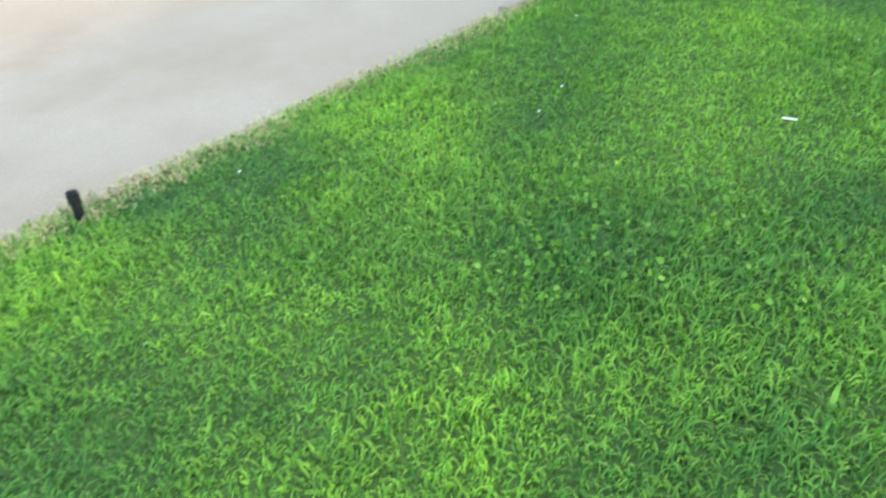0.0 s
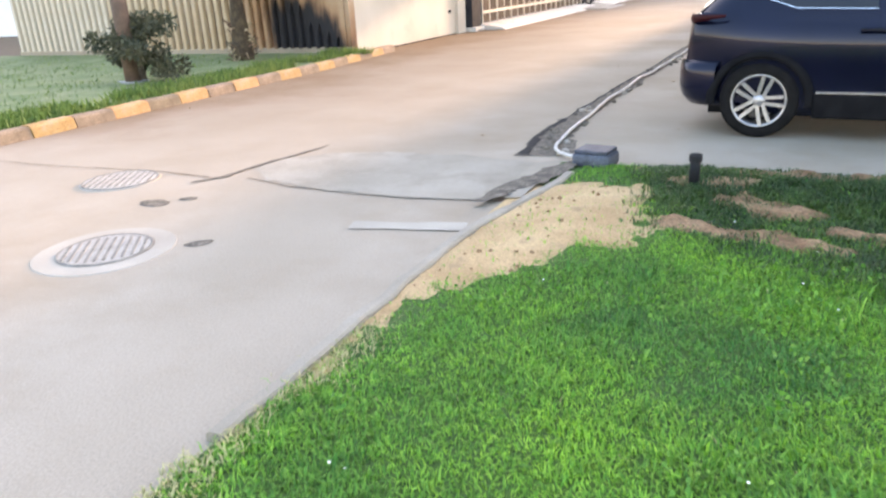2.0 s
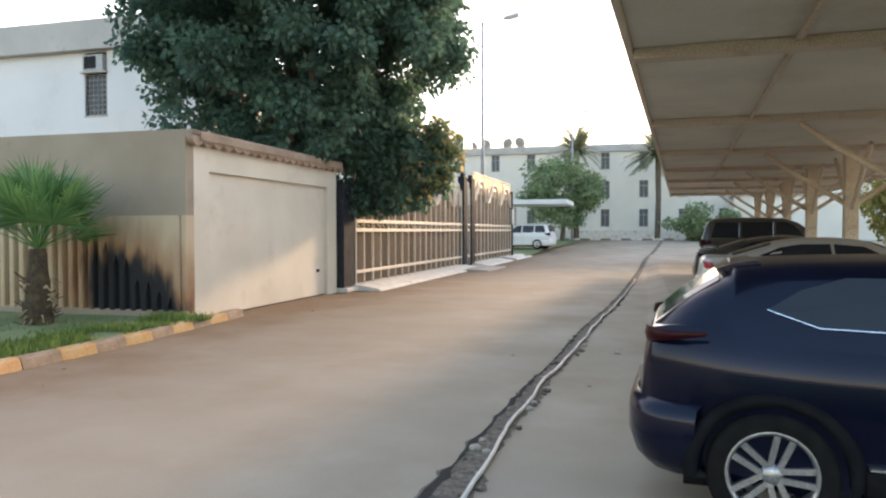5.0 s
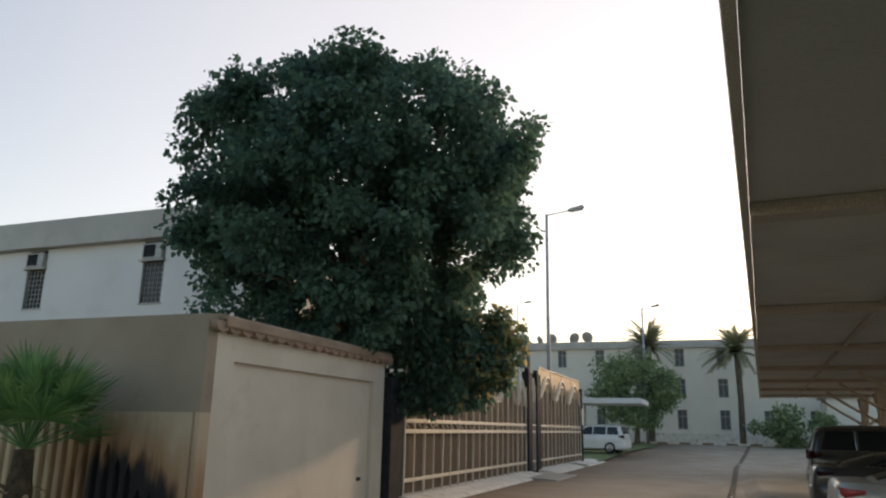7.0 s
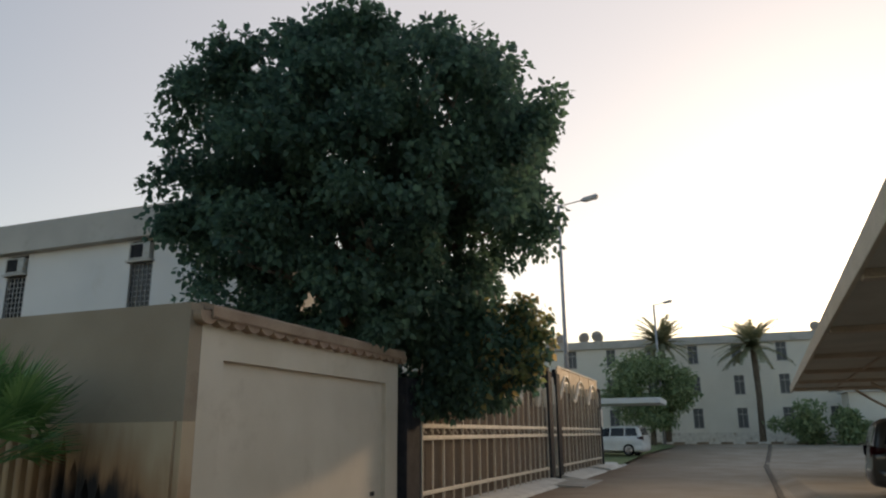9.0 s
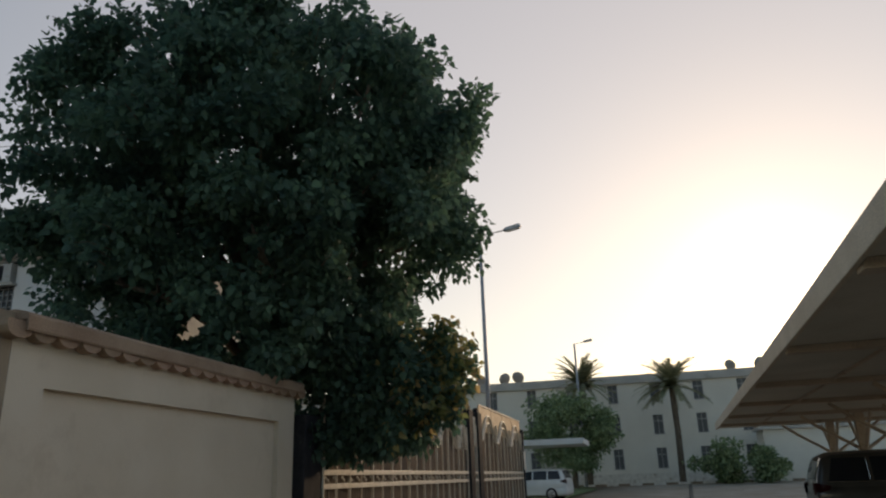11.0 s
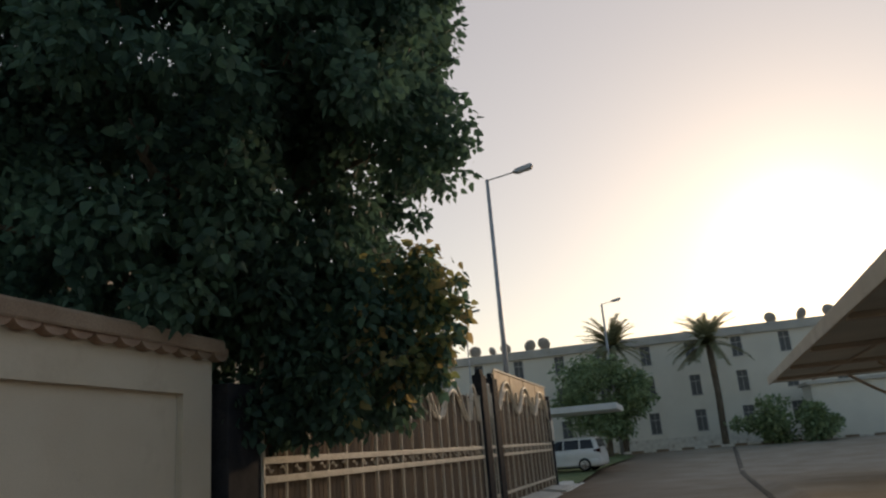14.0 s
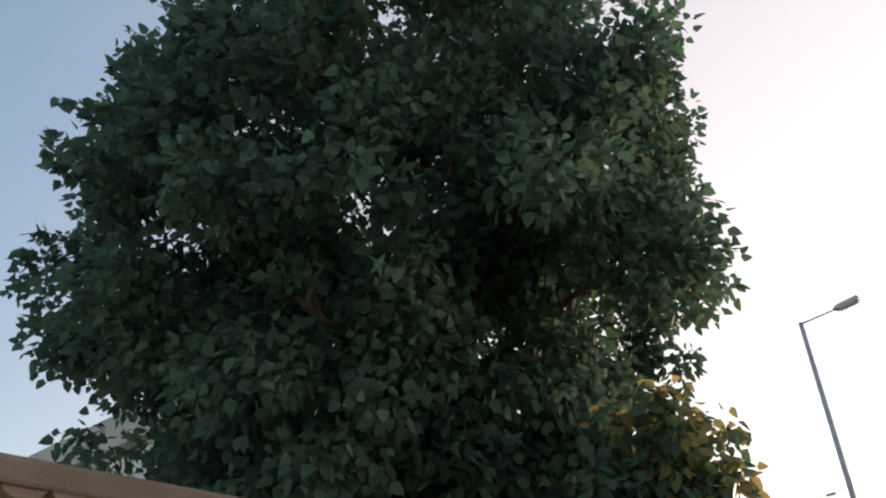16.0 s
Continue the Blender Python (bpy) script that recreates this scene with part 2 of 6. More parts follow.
M_YELLEAF = mat("yellow_green_leaf", (0.20, 0.19, 0.05), (0.28, 0.24, 0.06), 0.7, 0.6, bump=0, spread=0.35, translucent=0.35)
M_GALV = mat("galvanised_steel", (0.32, 0.33, 0.35), (0.42, 0.43, 0.45), 3, 0.5, metal=0.25, bump=0.05)
M_RUST = mat("rusty_brown_paint", (0.10, 0.06, 0.04), (0.16, 0.095, 0.06), 4, 0.85, bump=0.4)
M_KERBY = mat("faded_yellow_kerb_paint", (0.40, 0.215, 0.08), (0.46, 0.285, 0.135), 5, 0.85, bump=0.4, fine=60, stain=(0.35, 0.27, 0.18), stain_scale=5, spread=0.12)
M_KERBB = mat("worn_dark_kerb_paint", (0.17, 0.12, 0.08), (0.26, 0.19, 0.13), 5, 0.85, bump=0.4, fine=60, spread=0.15)
M_SOFFIT = mat("stained_canopy_sheet", (0.50, 0.47, 0.40), (0.60, 0.56, 0.48), 0.5, 0.85, bump=0.1, fine=30, grain=0.05, stain=(0.36, 0.29, 0.21), stain_at=(0.52, 0.85), stain_scale=0.35)
M_CANEDGE = mat("cream_canopy_fascia", (0.50, 0.42, 0.32), (0.58, 0.50, 0.39), 1.5, 0.7, bump=0.1)
M_CANBEAM = mat("tan_painted_steel", (0.46, 0.37, 0.28), (0.54, 0.44, 0.34), 1.5, 0.7, bump=0.1, stain=(0.3, 0.17, 0.09), stain_scale=2)
M_BLUECAR = mat("dark_blue_metallic_paint", (0.0021, 0.0036, 0.0138), (0.003, 0.0052, 0.0195), 2, 0.24, metal=0.35, bump=0, grain=0.05, coat=0.25, spec=0.25)
M_SILVERCAR = mat("dusty_silver_paint", (0.38, 0.37, 0.34), (0.46, 0.44, 0.40), 2, 0.4, metal=0.5, bump=0, grain=0.08, coat=0.6)
M_BLACKCAR = mat("dusty_black_paint", (0.03, 0.028, 0.026), (0.05, 0.047, 0.043), 2, 0.35, metal=0.2, bump=0, grain=0.08, coat=0.8)
M_WHITECAR = mat("white_car_paint", (0.72, 0.72, 0.71), (0.78, 0.78, 0.77), 2, 0.35, bump=0, grain=0.04, coat=0.8)
M_CLAD = mat("black_plastic_cladding", (0.006, 0.006, 0.007), (0.011, 0.011, 0.012), 6, 0.75, bump=0.1, fine=200, spec=0.04)
M_TYRE = mat("tyre_rubber", (0.007, 0.007, 0.007), (0.013, 0.012, 0.012), 8, 0.85, bump=0.3, fine=150, spec=0.08)
M_ALLOY = mat("grey_alloy", (0.30, 0.30, 0.31), (0.38, 0.38, 0.39), 8, 0.35, metal=0.85, bump=0)
M_CHROME = mat("chrome", (0.7, 0.7, 0.7), (0.75, 0.75, 0.75), 8, 0.15, metal=1.0, bump=0)
M_REDLAMP = mat("red_tail_lamp", (0.022, 0.0015, 0.003), (0.032, 0.002, 0.004), 20, 0.3, bump=0, coat=0.0, spec=0.12)
M_BRIGHTLAMP = mat("bright_red_lamp_glass", (0.30, 0.025, 0.03), (0.38, 0.04, 0.045), 20, 0.2, bump=0, spec=0.4)
M_SLOT = mat("dusty_slot", (0.16, 0.145, 0.125), (0.24, 0.22, 0.19), 10, 0.95, bump=0.2)
M_GRATE = mat("dusty_cast_cover", (0.30, 0.275, 0.24), (0.38, 0.35, 0.31), 6, 0.9, bump=0.3)
M_STRAW = mat("dry_straw", (0.36, 0.34, 0.13), (0.46, 0.41, 0.20), 5, 0.8, bump=0, spread=0.3)
M_IRON = mat("cast_iron", (0.09, 0.085, 0.08), (0.16, 0.15, 0.14), 10, 0.7, metal=0.4, bump=0.5, fine=120)
M_TRENCHSHADE = mat("trench_shade", (0.006, 0.006, 0.006), (0.012, 0.012, 0.012), 10, 0.95, bump=0)
M_BAG = mat("blue_grey_plastic_box", (0.035, 0.043, 0.06), (0.065, 0.078, 0.10), 9, 0.6, bump=0.3, fine=40)
M_HOSE = mat("white_plastic_pipe", (0.46, 0.43, 0.39), (0.56, 0.53, 0.49), 9, 0.5, bump=0.05)
M_BLACKPLASTIC = mat("black_pvc", (0.010, 0.011, 0.013), (0.02, 0.021, 0.023), 9, 0.6, bump=0.1, spec=0.15)
M_DISH = mat("grey_dish", (0.30, 0.28, 0.26), (0.38, 0.35, 0.32), 4, 0.6, bump=0)
M_FROSTLAMP = mat("street_lamp_lens", (0.6, 0.58, 0.52), (0.66, 0.64, 0.58), 6, 0.3, bump=0)
M_PAPER = mat("white_litter", (0.8, 0.8, 0.78), (0.84, 0.84, 0.82), 20, 0.8, bump=0)


def burnt(m):
    """A burn mark with a rusty rim near the garage corner, laid over a wall material."""
    n, l = m.node_tree.nodes, m.node_tree.links
    p = n["Principled BSDF"]
    old = p.inputs["Base Color"].links[0].from_socket
    geo = n.new("ShaderNodeNewGeometry")
    sep = n.new("ShaderNodeSeparateXYZ")
    l.new(geo.outputs["Position"], sep.inputs[0])

    def calc(op, a, b):
        k = n.new("ShaderNodeMath")
        k.operation = op
        for i, v in enumerate((a, b)):
            if isinstance(v, (int, float)):
                k.inputs[i].default_value = v
            else:
                l.new(v, k.inputs[i])
        return k.outputs[0]
    u = calc("ADD", sep.outputs[0], 10.95)
    z = calc("ADD", calc("SUBTRACT", sep.outputs[2], 0.36), calc("MULTIPLY", u, 0.42))
    d = calc("SQRT", calc("ADD", calc("POWER", calc("MULTIPLY", u, 0.74), 2.0), calc("POWER", calc("MULTIPLY", z, 0.95), 2.0)), 0.0)
    nz = n.new("ShaderNodeTexNoise")
    nz.inputs["Scale"].default_value, nz.inputs["Detail"].default_value = 2.6, 8
    tall = n.new("ShaderNodeMapping")
    tall.inputs["Scale"].default_value = (2.0, 1.0, 0.35)
    l.new(geo.outputs["Position"], tall.inputs[0])
    l.new(tall.outputs[0], nz.inputs["Vector"])
    d = calc("ADD", d, calc("MULTIPLY", calc("SUBTRACT", nz.outputs[0], 0.5), 1.0))
    for lo, hi, colour, most in ((0.8, 1.9, (0.30, 0.135, 0.06), 0.8), (0.66, 1.1, (0.014, 0.012, 0.014), 1.0)):
        r = n.new("ShaderNodeMapRange")
        r.interpolation_type = "SMOOTHSTEP"
        r.inputs[1].default_value, r.inputs[2].default_value = lo, hi
        r.inputs[3].default_value, r.inputs[4].default_value = most, 0.0
        l.new(d, r.inputs[0])
        mix = n.new("ShaderNodeMix")
        mix.data_type = "RGBA"
        l.new(r.outputs[0], mix.inputs["Factor"])
        l.new(old, mix.inputs[6])
        mix.inputs[7].default_value = (*colour, 1)
        old = mix.outputs[2]
    l.new(old, p.inputs["Base Color"])


def clean_above(m, colour, lo, hi):
    """Grooves are dirty near the ground in uneven runs, and plain render above."""
    n, l = m.node_tree.nodes, m.node_tree.links
    p = n["Principled BSDF"]
    old = p.inputs["Base Color"].links[0].from_socket
    geo = n.new("ShaderNodeNewGeometry")
    sep = n.new("ShaderNodeSeparateXYZ")
    l.new(geo.outputs["Position"], sep.inputs[0])
    tall = n.new("ShaderNodeMapping")
    tall.inputs["Scale"].default_value = (2.2, 1.0, 0.2)
    l.new(geo.outputs["Position"], tall.inputs[0])
    nz = n.new("ShaderNodeTexNoise")
    nz.inputs["Scale"].default_value, nz.inputs["Detail"].default_value = 2.0, 5
    l.new(tall.outputs[0], nz.inputs["Vector"])
    add = n.new("ShaderNodeMath")
    add.operation = "MULTIPLY_ADD"
    l.new(nz.outputs[0], add.inputs[0])
    add.inputs[1].default_value = 1.3
    l.new(sep.outputs[2], add.inputs[2])
    r = n.new("ShaderNodeMapRange")
    r.inputs[1].default_value, r.inputs[2].default_value = lo + 0.65, hi + 0.65
    l.new(add.outputs[0], r.inputs[0])
    mix = n.new("ShaderNodeMix")
    mix.data_type = "RGBA"
    l.new(r.outputs[0], mix.inputs["Factor"])
    l.new(old, mix.inputs[6])
    mix.inputs[7].default_value = (*colour, 1)
    l.new(mix.outputs[2], p.inputs["Base Color"])


clean_above(M_FLUTEGAP, (0.26, 0.165, 0.095), 0.9, 1.6)
clean_above(M_FLUTE, (0.50, 0.38, 0.26), 0.5, 1.5)
burnt(M_FLUTE)
burnt(M_FLUTEGAP)


def dusty(m, colour, reach, start):
    """Brown dust over the road's far half, thickest along the garage and fence, in uneven drifts; the darkening also
    stands in for tree shade.
    """
    n, l = m.node_tree.nodes, m.node_tree.links
    p = n["Principled BSDF"]
    old = p.inputs["Base Color"].links[0].from_socket
    geo = n.new("ShaderNodeNewGeometry")
    sep = n.new("ShaderNodeSeparateXYZ")
    l.new(geo.outputs["Position"], sep.inputs[0])
    nz = n.new("ShaderNodeTexNoise")
    nz.inputs["Scale"].default_value, nz.inputs["Detail"].default_value, nz.inputs["Roughness"].default_value = 0.7, 8, 0.65
    l.new(geo.outputs["Position"], nz.inputs["Vector"])
    drift = n.new("ShaderNodeMath")
    drift.operation = "MULTIPLY_ADD"
    l.new(nz.outputs[0], drift.inputs[0])
    drift.inputs[1].default_value = 5.0
    l.new(sep.outputs[0], drift.inputs[2])
    across, along, both = n.new("ShaderNodeMapRange"), n.new("ShaderNodeMapRange"), n.new("ShaderNodeMath")
    for r, v in ((across, reach), (along, start)):
        for k in range(4):
            r.inputs[1 + k].default_value = v[k]
    l.new(drift.outputs[0], across.inputs[0])
    l.new(sep.outputs[1], along.inputs[0])
    both.operation = "MULTIPLY"
    l.new(across.outputs[0], both.inputs[0])
    l.new(along.outputs[0], both.inputs[1])
    mix = n.new("ShaderNodeMix")
    mix.data_type = "RGBA"
    l.new(both.outputs[0], mix.inputs["Factor"])
    l.new(old, mix.inputs[6])
    mix.inputs[7].default_value = (*colour, 1)
    l.new(mix.outputs[2], p.inputs["Base Color"])


# wide drift: dust, with the tree's shade mixed into the road colour
dusty(M_ROAD, (0.23, 0.172, 0.122), (0.0, -5.0, 0.0, 0.95), (4.5, 10.5, 0.0, 1.0))
dusty(M_ROAD, (0.165, 0.098, 0.055), (-4.9, -6.6, 0.0, 0.85), (5.5, 9.0, 0.0, 1.0))
# ---- mesh helpers ----


def part(name, bm, material, parent=None, label="", smooth=False):
    me = bpy.data.meshes.new(name)
    bm.to_mesh(me)
    bm.free()
    if smooth:
        me.polygons.foreach_set("use_smooth", [True] * len(me.polygons))
    me.materials.append(material)
    ob = new(name, me)
    if parent is not None:
        ob.parent = parent
    if label:
        ob["label"] = label
    return ob


def raw(name, verts, faces, material, parent=None, smooth=False):
    me = bpy.data.meshes.new(name)
    me.from_pydata(verts, [], faces)
    if smooth:
        me.polygons.foreach_set("use_smooth", [True] * len(me.polygons))
    me.materials.append(material)
    ob = new(name, me)
    if parent is not None:
        ob.parent = parent
    return ob


def empty(name, m, label, category, group="", kind=""):
    ob = new(name)
    ob.matrix_basis = m
    return tagged(ob, label, category, group, kind)


def box(bm, x0, y0, z0, x1, y1, z1, bevel=0.0):
    r = bmesh.ops.create_cube(bm, size=1, matrix=Matrix.LocRotScale(((x0 + x1) / 2, (y0 + y1) / 2, (z0 + z1) / 2), None, (abs(x1 - x0), abs(y1 - y0), abs(z1 - z0))))
    if bevel:
        es = list({e for v in r["verts"] for e in v.link_edges})
        bmesh.ops.bevel(bm, geom=es, offset=bevel, segments=2, affect="EDGES", profile=0.5)
    return bm


def cbox(*a, bevel=0.0):
    return box(bmesh.new(), *a, bevel=bevel)


def tube(bm, pts, r0, r1=None, n=8, cap=True):
    """A tube along points, tapering from r0 to r1."""
    r1 = r0 if r1 is None else r1
    pts = [Vector(p) for p in pts]
    rings = []
    for i, p in enumerate(pts):
        d = (pts[min(i + 1, len(pts) - 1)] - pts[max(i - 1, 0)]).normalized()
        u = d.orthogonal().normalized() if i == 0 else (u - d * u.dot(d)).normalized()
        v = d.cross(u)
        r = r0 + (r1 - r0) * i / max(1, len(pts) - 1)
        rings.append([bm.verts.new(p + r * (math.cos(a) * u + math.sin(a) * v)) for a in (2 * math.pi * k / n for k in range(n))])
    for a, b in zip(rings, rings[1:]):
        for k in range(n):
            bm.faces.new((a[k], a[(k + 1) % n], b[(k + 1) % n], b[k]))
    if cap:
        bm.faces.new(rings[0][::-1])
        bm.faces.new(rings[-1])
    return bm


def prism(bm, outline, axis, d0, d1):
    """An outline of (u, v) drawn out along an axis from d0 to d1. Axis x: u=y, v=z; y: u=x, v=z; z: u=x, v=y."""
    def at(u, v, d):
        return {"x": (d, u, v), "y": (u, d, v), "z": (u, v, d)}[axis]
    a = [bm.verts.new(at(u, v, d0)) for u, v in outline]
    b = [bm.verts.new(at(u, v, d1)) for u, v in outline]
    k = len(outline)
    bm.faces.new(a)
    bm.faces.new(b[::-1])
    for i in range(k):
        bm.faces.new((a[i], b[i], b[(i + 1) % k], a[(i + 1) % k]))
    bmesh.ops.recalc_face_normals(bm, faces=bm.faces)
    return bm


def leaf_cloud(name, centres, normals, size, material, parent, rng, width=0.55, droop=0.5, var=0.35):
    """Small folded pointed leaves, one at each centre."""
    n = len(centres)
    c = np.asarray(centres)
    d = rng.normal(size=(n, 3)) * 0.7 + np.asarray(normals)
    d[:, 2] -= droop
    d /= np.linalg.norm(d, axis=1)[:, None] + 1e-9
    q = rng.normal(size=(n, 3))
    s = np.cross(d, q)
    s /= np.linalg.norm(s, axis=1)[:, None] + 1e-9
    up = np.cross(s, d)
    L = (size * (1 + var * rng.uniform(-1, 1, n)))[:, None]
    W = L * width * 0.5
    cup = up * L * 0.1
    v = np.stack([c, c + d * L * 0.24 + s * W + cup, c + d * L * 0.62 + s * W * 0.72 + cup * 0.6, c + d * L, c + d * L * 0.62 - s * W * 0.72 + cup * 0.6, c + d * L * 0.24 - s * W + cup], 1).reshape(-1, 3)
    i = np.arange(n)[:, None] * 6
    f = np.concatenate([np.hstack([i, i + 1, i + 2]), np.hstack([i, i + 2, i + 3]), np.hstack([i, i + 3, i + 4]), np.hstack([i, i + 4, i + 5])])
    me = bpy.data.meshes.new(name)
    me.vertices.add(len(v))
    me.vertices.foreach_set("co", v.ravel())
    me.loops.add(len(f) * 3)
    me.loops.foreach_set("vertex_index", f.ravel().astype(np.int32))
    me.polygons.add(len(f))
    me.polygons.foreach_set("loop_start", np.arange(len(f), dtype=np.int32) * 3)
    me.update(calc_edges=True)
    me.materials.append(material)
    ob = new(name, me)
    if parent is not None:
        ob.parent = parent
    return ob


def blob_points(rng, blobs, count, shell=0.35):
    """Points in the outer part of a set of ellipsoids (x, y, z, rx, ry, rz), and their outward ways."""
    w = np.array([b[3] * b[4] + b[4] * b[5] + b[3] * b[5] for b in blobs])
    pick = rng.choice(len(blobs), count, p=w / w.sum())
    b = np.array(blobs)[pick]
    d = rng.normal(size=(count, 3))
    d /= np.linalg.norm(d, axis=1)[:, None]
    r = 1 - shell * rng.uniform(0, 1, count) ** 1.3
    return b[:, :3] + d * b[:, 3:] * r[:, None], d

# ---- ground ----


def ease(a, b, v):
    k = min(1, max(0, (v - a) / (b - a)))
    return k * k * (3 - 2 * k)


def rise(y):
    return 0.8 * ease(50, 84, y)


def pad(x, y):
    """The parking bay lies a little above the road."""
    return 0.16 * ease(11.5, 16, y) * ease(-1.7, -1.2, x) * (1 - ease(6, 14, x)) * (1 - ease(40, 48, y))


gv, gf = [], []
gxs = [-600, -200, -80, -40, -24, -16, -10, -3.15, -2.3, -1.7, -1.45, -1.2, 1, 6, 14, 30, 80, 200, 600]
gys = [-600, -150, -40, -10, 0, 7, 7.4, 7.8, 8.3, 10, 11.5, 13, 14.5, 16, 20, 30, 40, 48, 52, 56, 60, 64, 68, 72, 76, 80, 84, 90, 150, 400, 1500]
for gy in gys:
    for gx in gxs:
        gv.append((gx, gy, rise(gy) + pad(gx, gy)))
for j in range(len(gys) - 1):
    for i in range(len(gxs) - 1):
        a = j * len(gxs) + i
        gf.append((a, a + 1, a + 1 + len(gxs), a + len(gxs)))
ground = raw("ground", gv, gf, M_ROAD)
tagged(ground, "worn pale concrete road with brown stains", "ground", kind="structure")

# trench line: slightly skew to the garage and fence
def park_x(y):
    return -2.5 + 0.046 * y


rng = np.random.default_rng(7)
# lawn: a low turf sheet
EDGE = -2.66


def bend(y):
    """The lawn's edge, which swings away from the road at its far corner."""
    return EDGE + 0.27 * ease(5.0, 6.9, y)


def lawn_z(x, y):
    e = min(1, max(0, (x - EDGE) / 0.5)) * min(1, max(0, (7.2 - y) / 0.4))
    return 0.012 + e * (0.03 + 0.02 * noise.noise((x * 0.6, y * 0.6, 0)) + 0.012 * noise.noise((x * 2.3, y * 2.3, 4)))


def sandy(x, y):
    """How bare the lawn is: the sandy corner by the kerb, and dug strips near the stub."""
    k = 0.2 * noise.noise((x * 1.7, y * 1.7, 2)) + 0.16 * noise.noise((x * 5, y * 5, 7))
    corner = 1.0 - ease(-0.36, 0.34, x - (-2.62 + 1.02 * ease(3.6, 5.6, y)) + k) if y > 3.3 else 0
    corner *= 1 - ease(6.35, 6.75, y + k)
    strip = 0
    for cx, cy, rx, ry, tilt in ((-1.0, 5.6, 0.62, 0.14, -0.25), (-0.98, 6.2, 0.42, 0.2, -0.6), (0.0, 5.6, 0.8, 0.17, -0.4), (-0.5, 7.12, 1.1, 0.14, 0.0), (0.9, 5.1, 0.6, 0.15, -0.3), (-1.25, 6.72, 0.4, 0.14, 0.2)):
        u, v = x - cx, y - cy
        u, v = u * math.cos(tilt) + v * math.sin(tilt), -u * math.sin(tilt) + v * math.cos(tilt)
        strip = max(strip, 1 - ease(0.6, 1.35, math.hypot(u / rx, v / ry) + 3.6 * k + 0.45 * noise.noise((x * 9, y * 9, 3))))
    return corner, strip


def sheet(name, x0, x1, y0, y1, step, zf, material, keep=lambda x, y: True, parent=None):
    nx, ny = int((x1 - x0) / step) + 1, int((y1 - y0) / step) + 1
    vs = [(x0 + i * step, y0 + j * step, zf(x0 + i * step, y0 + j * step)) for j in range(ny) for i in range(nx)]
    fs = []
    for j in range(ny - 1):
        for i in range(nx - 1):
            if keep(x0 + (i + 0.5) * step, y0 + (j + 0.5) * step):
                a = j * nx + i
                fs.append((a, a + 1, a + 1 + nx, a + nx))
    return raw(name, vs, fs, material, parent, smooth=True)


lawn = sheet("lawn_ground", EDGE, 9.0, -8.0, 7.3, 0.12, lawn_z, M_TURF)
tagged(lawn, "moist green turf of a raised lawn", "lawn", kind="structure")
soil = sheet("sand_patch", EDGE, 2.0, 3.2, 7.35, 0.05, lambda x, y: lawn_z(x, y) + 0.016 * max(sandy(x, y)) - 0.008 + 0.012 * noise.noise((x * 7, y * 7, 1)) * max(sandy(x, y)), M_SOIL, lambda x, y: sandy(x, y)[0] > 0.3)
tagged(soil, "bare pale sand at the lawn corner", "sand", kind="structure")
dirt = sheet("dirt_strip", -2.6, 2.0, 4.8, 7.35, 0.03, lambda x, y: lawn_z(x, y) + 0.03 * sandy(x, y)[1] - 0.008 + 0.03 * noise.noise((x * 6, y * 6, 9)) * sandy(x, y)[1], M_DIRT, lambda x, y: sandy(x, y)[1] > 0.3)
tagged(dirt, "dug-up brown soil strips across the lawn", "soil", kind="structure")
kv, kf = [], []
for k in range(57):
    y0 = 2.9 + k * 0.07
    xa = bend(y0) + 0.012 * noise.noise((0, k * 0.3, 0)) + 0.006 * noise.noise((0, k * 1.1, 4))
    zt = 0.046 + 0.012 * noise.noise((k * 0.25, 0, 0)) + 0.006 * noise.noise((k * 0.9, 2, 0))
    kv += [(xa - 0.05, y0, -0.03), (xa - 0.045, y0, zt - 0.014), (xa - 0.03, y0, zt), (xa + 0.025, y0, zt + 0.002), (xa + 0.037, y0, zt - 0.01), (xa + 0.04, y0, -0.03)]
for k in range(56):
    for j in range(5):
        kf.append((6 * k + j, 6 * k + j + 1, 6 * k + j + 7, 6 * k + j + 6))
kf += [(0, 1, 2, 3, 4, 5), tuple(range(6 * 56, 6 * 57))]
lawn_kerb = raw("lawn_kerb", kv, kf, M_PATCHDARK)
tagged(lawn_kerb, "low worn concrete edging along the lawn", "kerb", kind="structure")


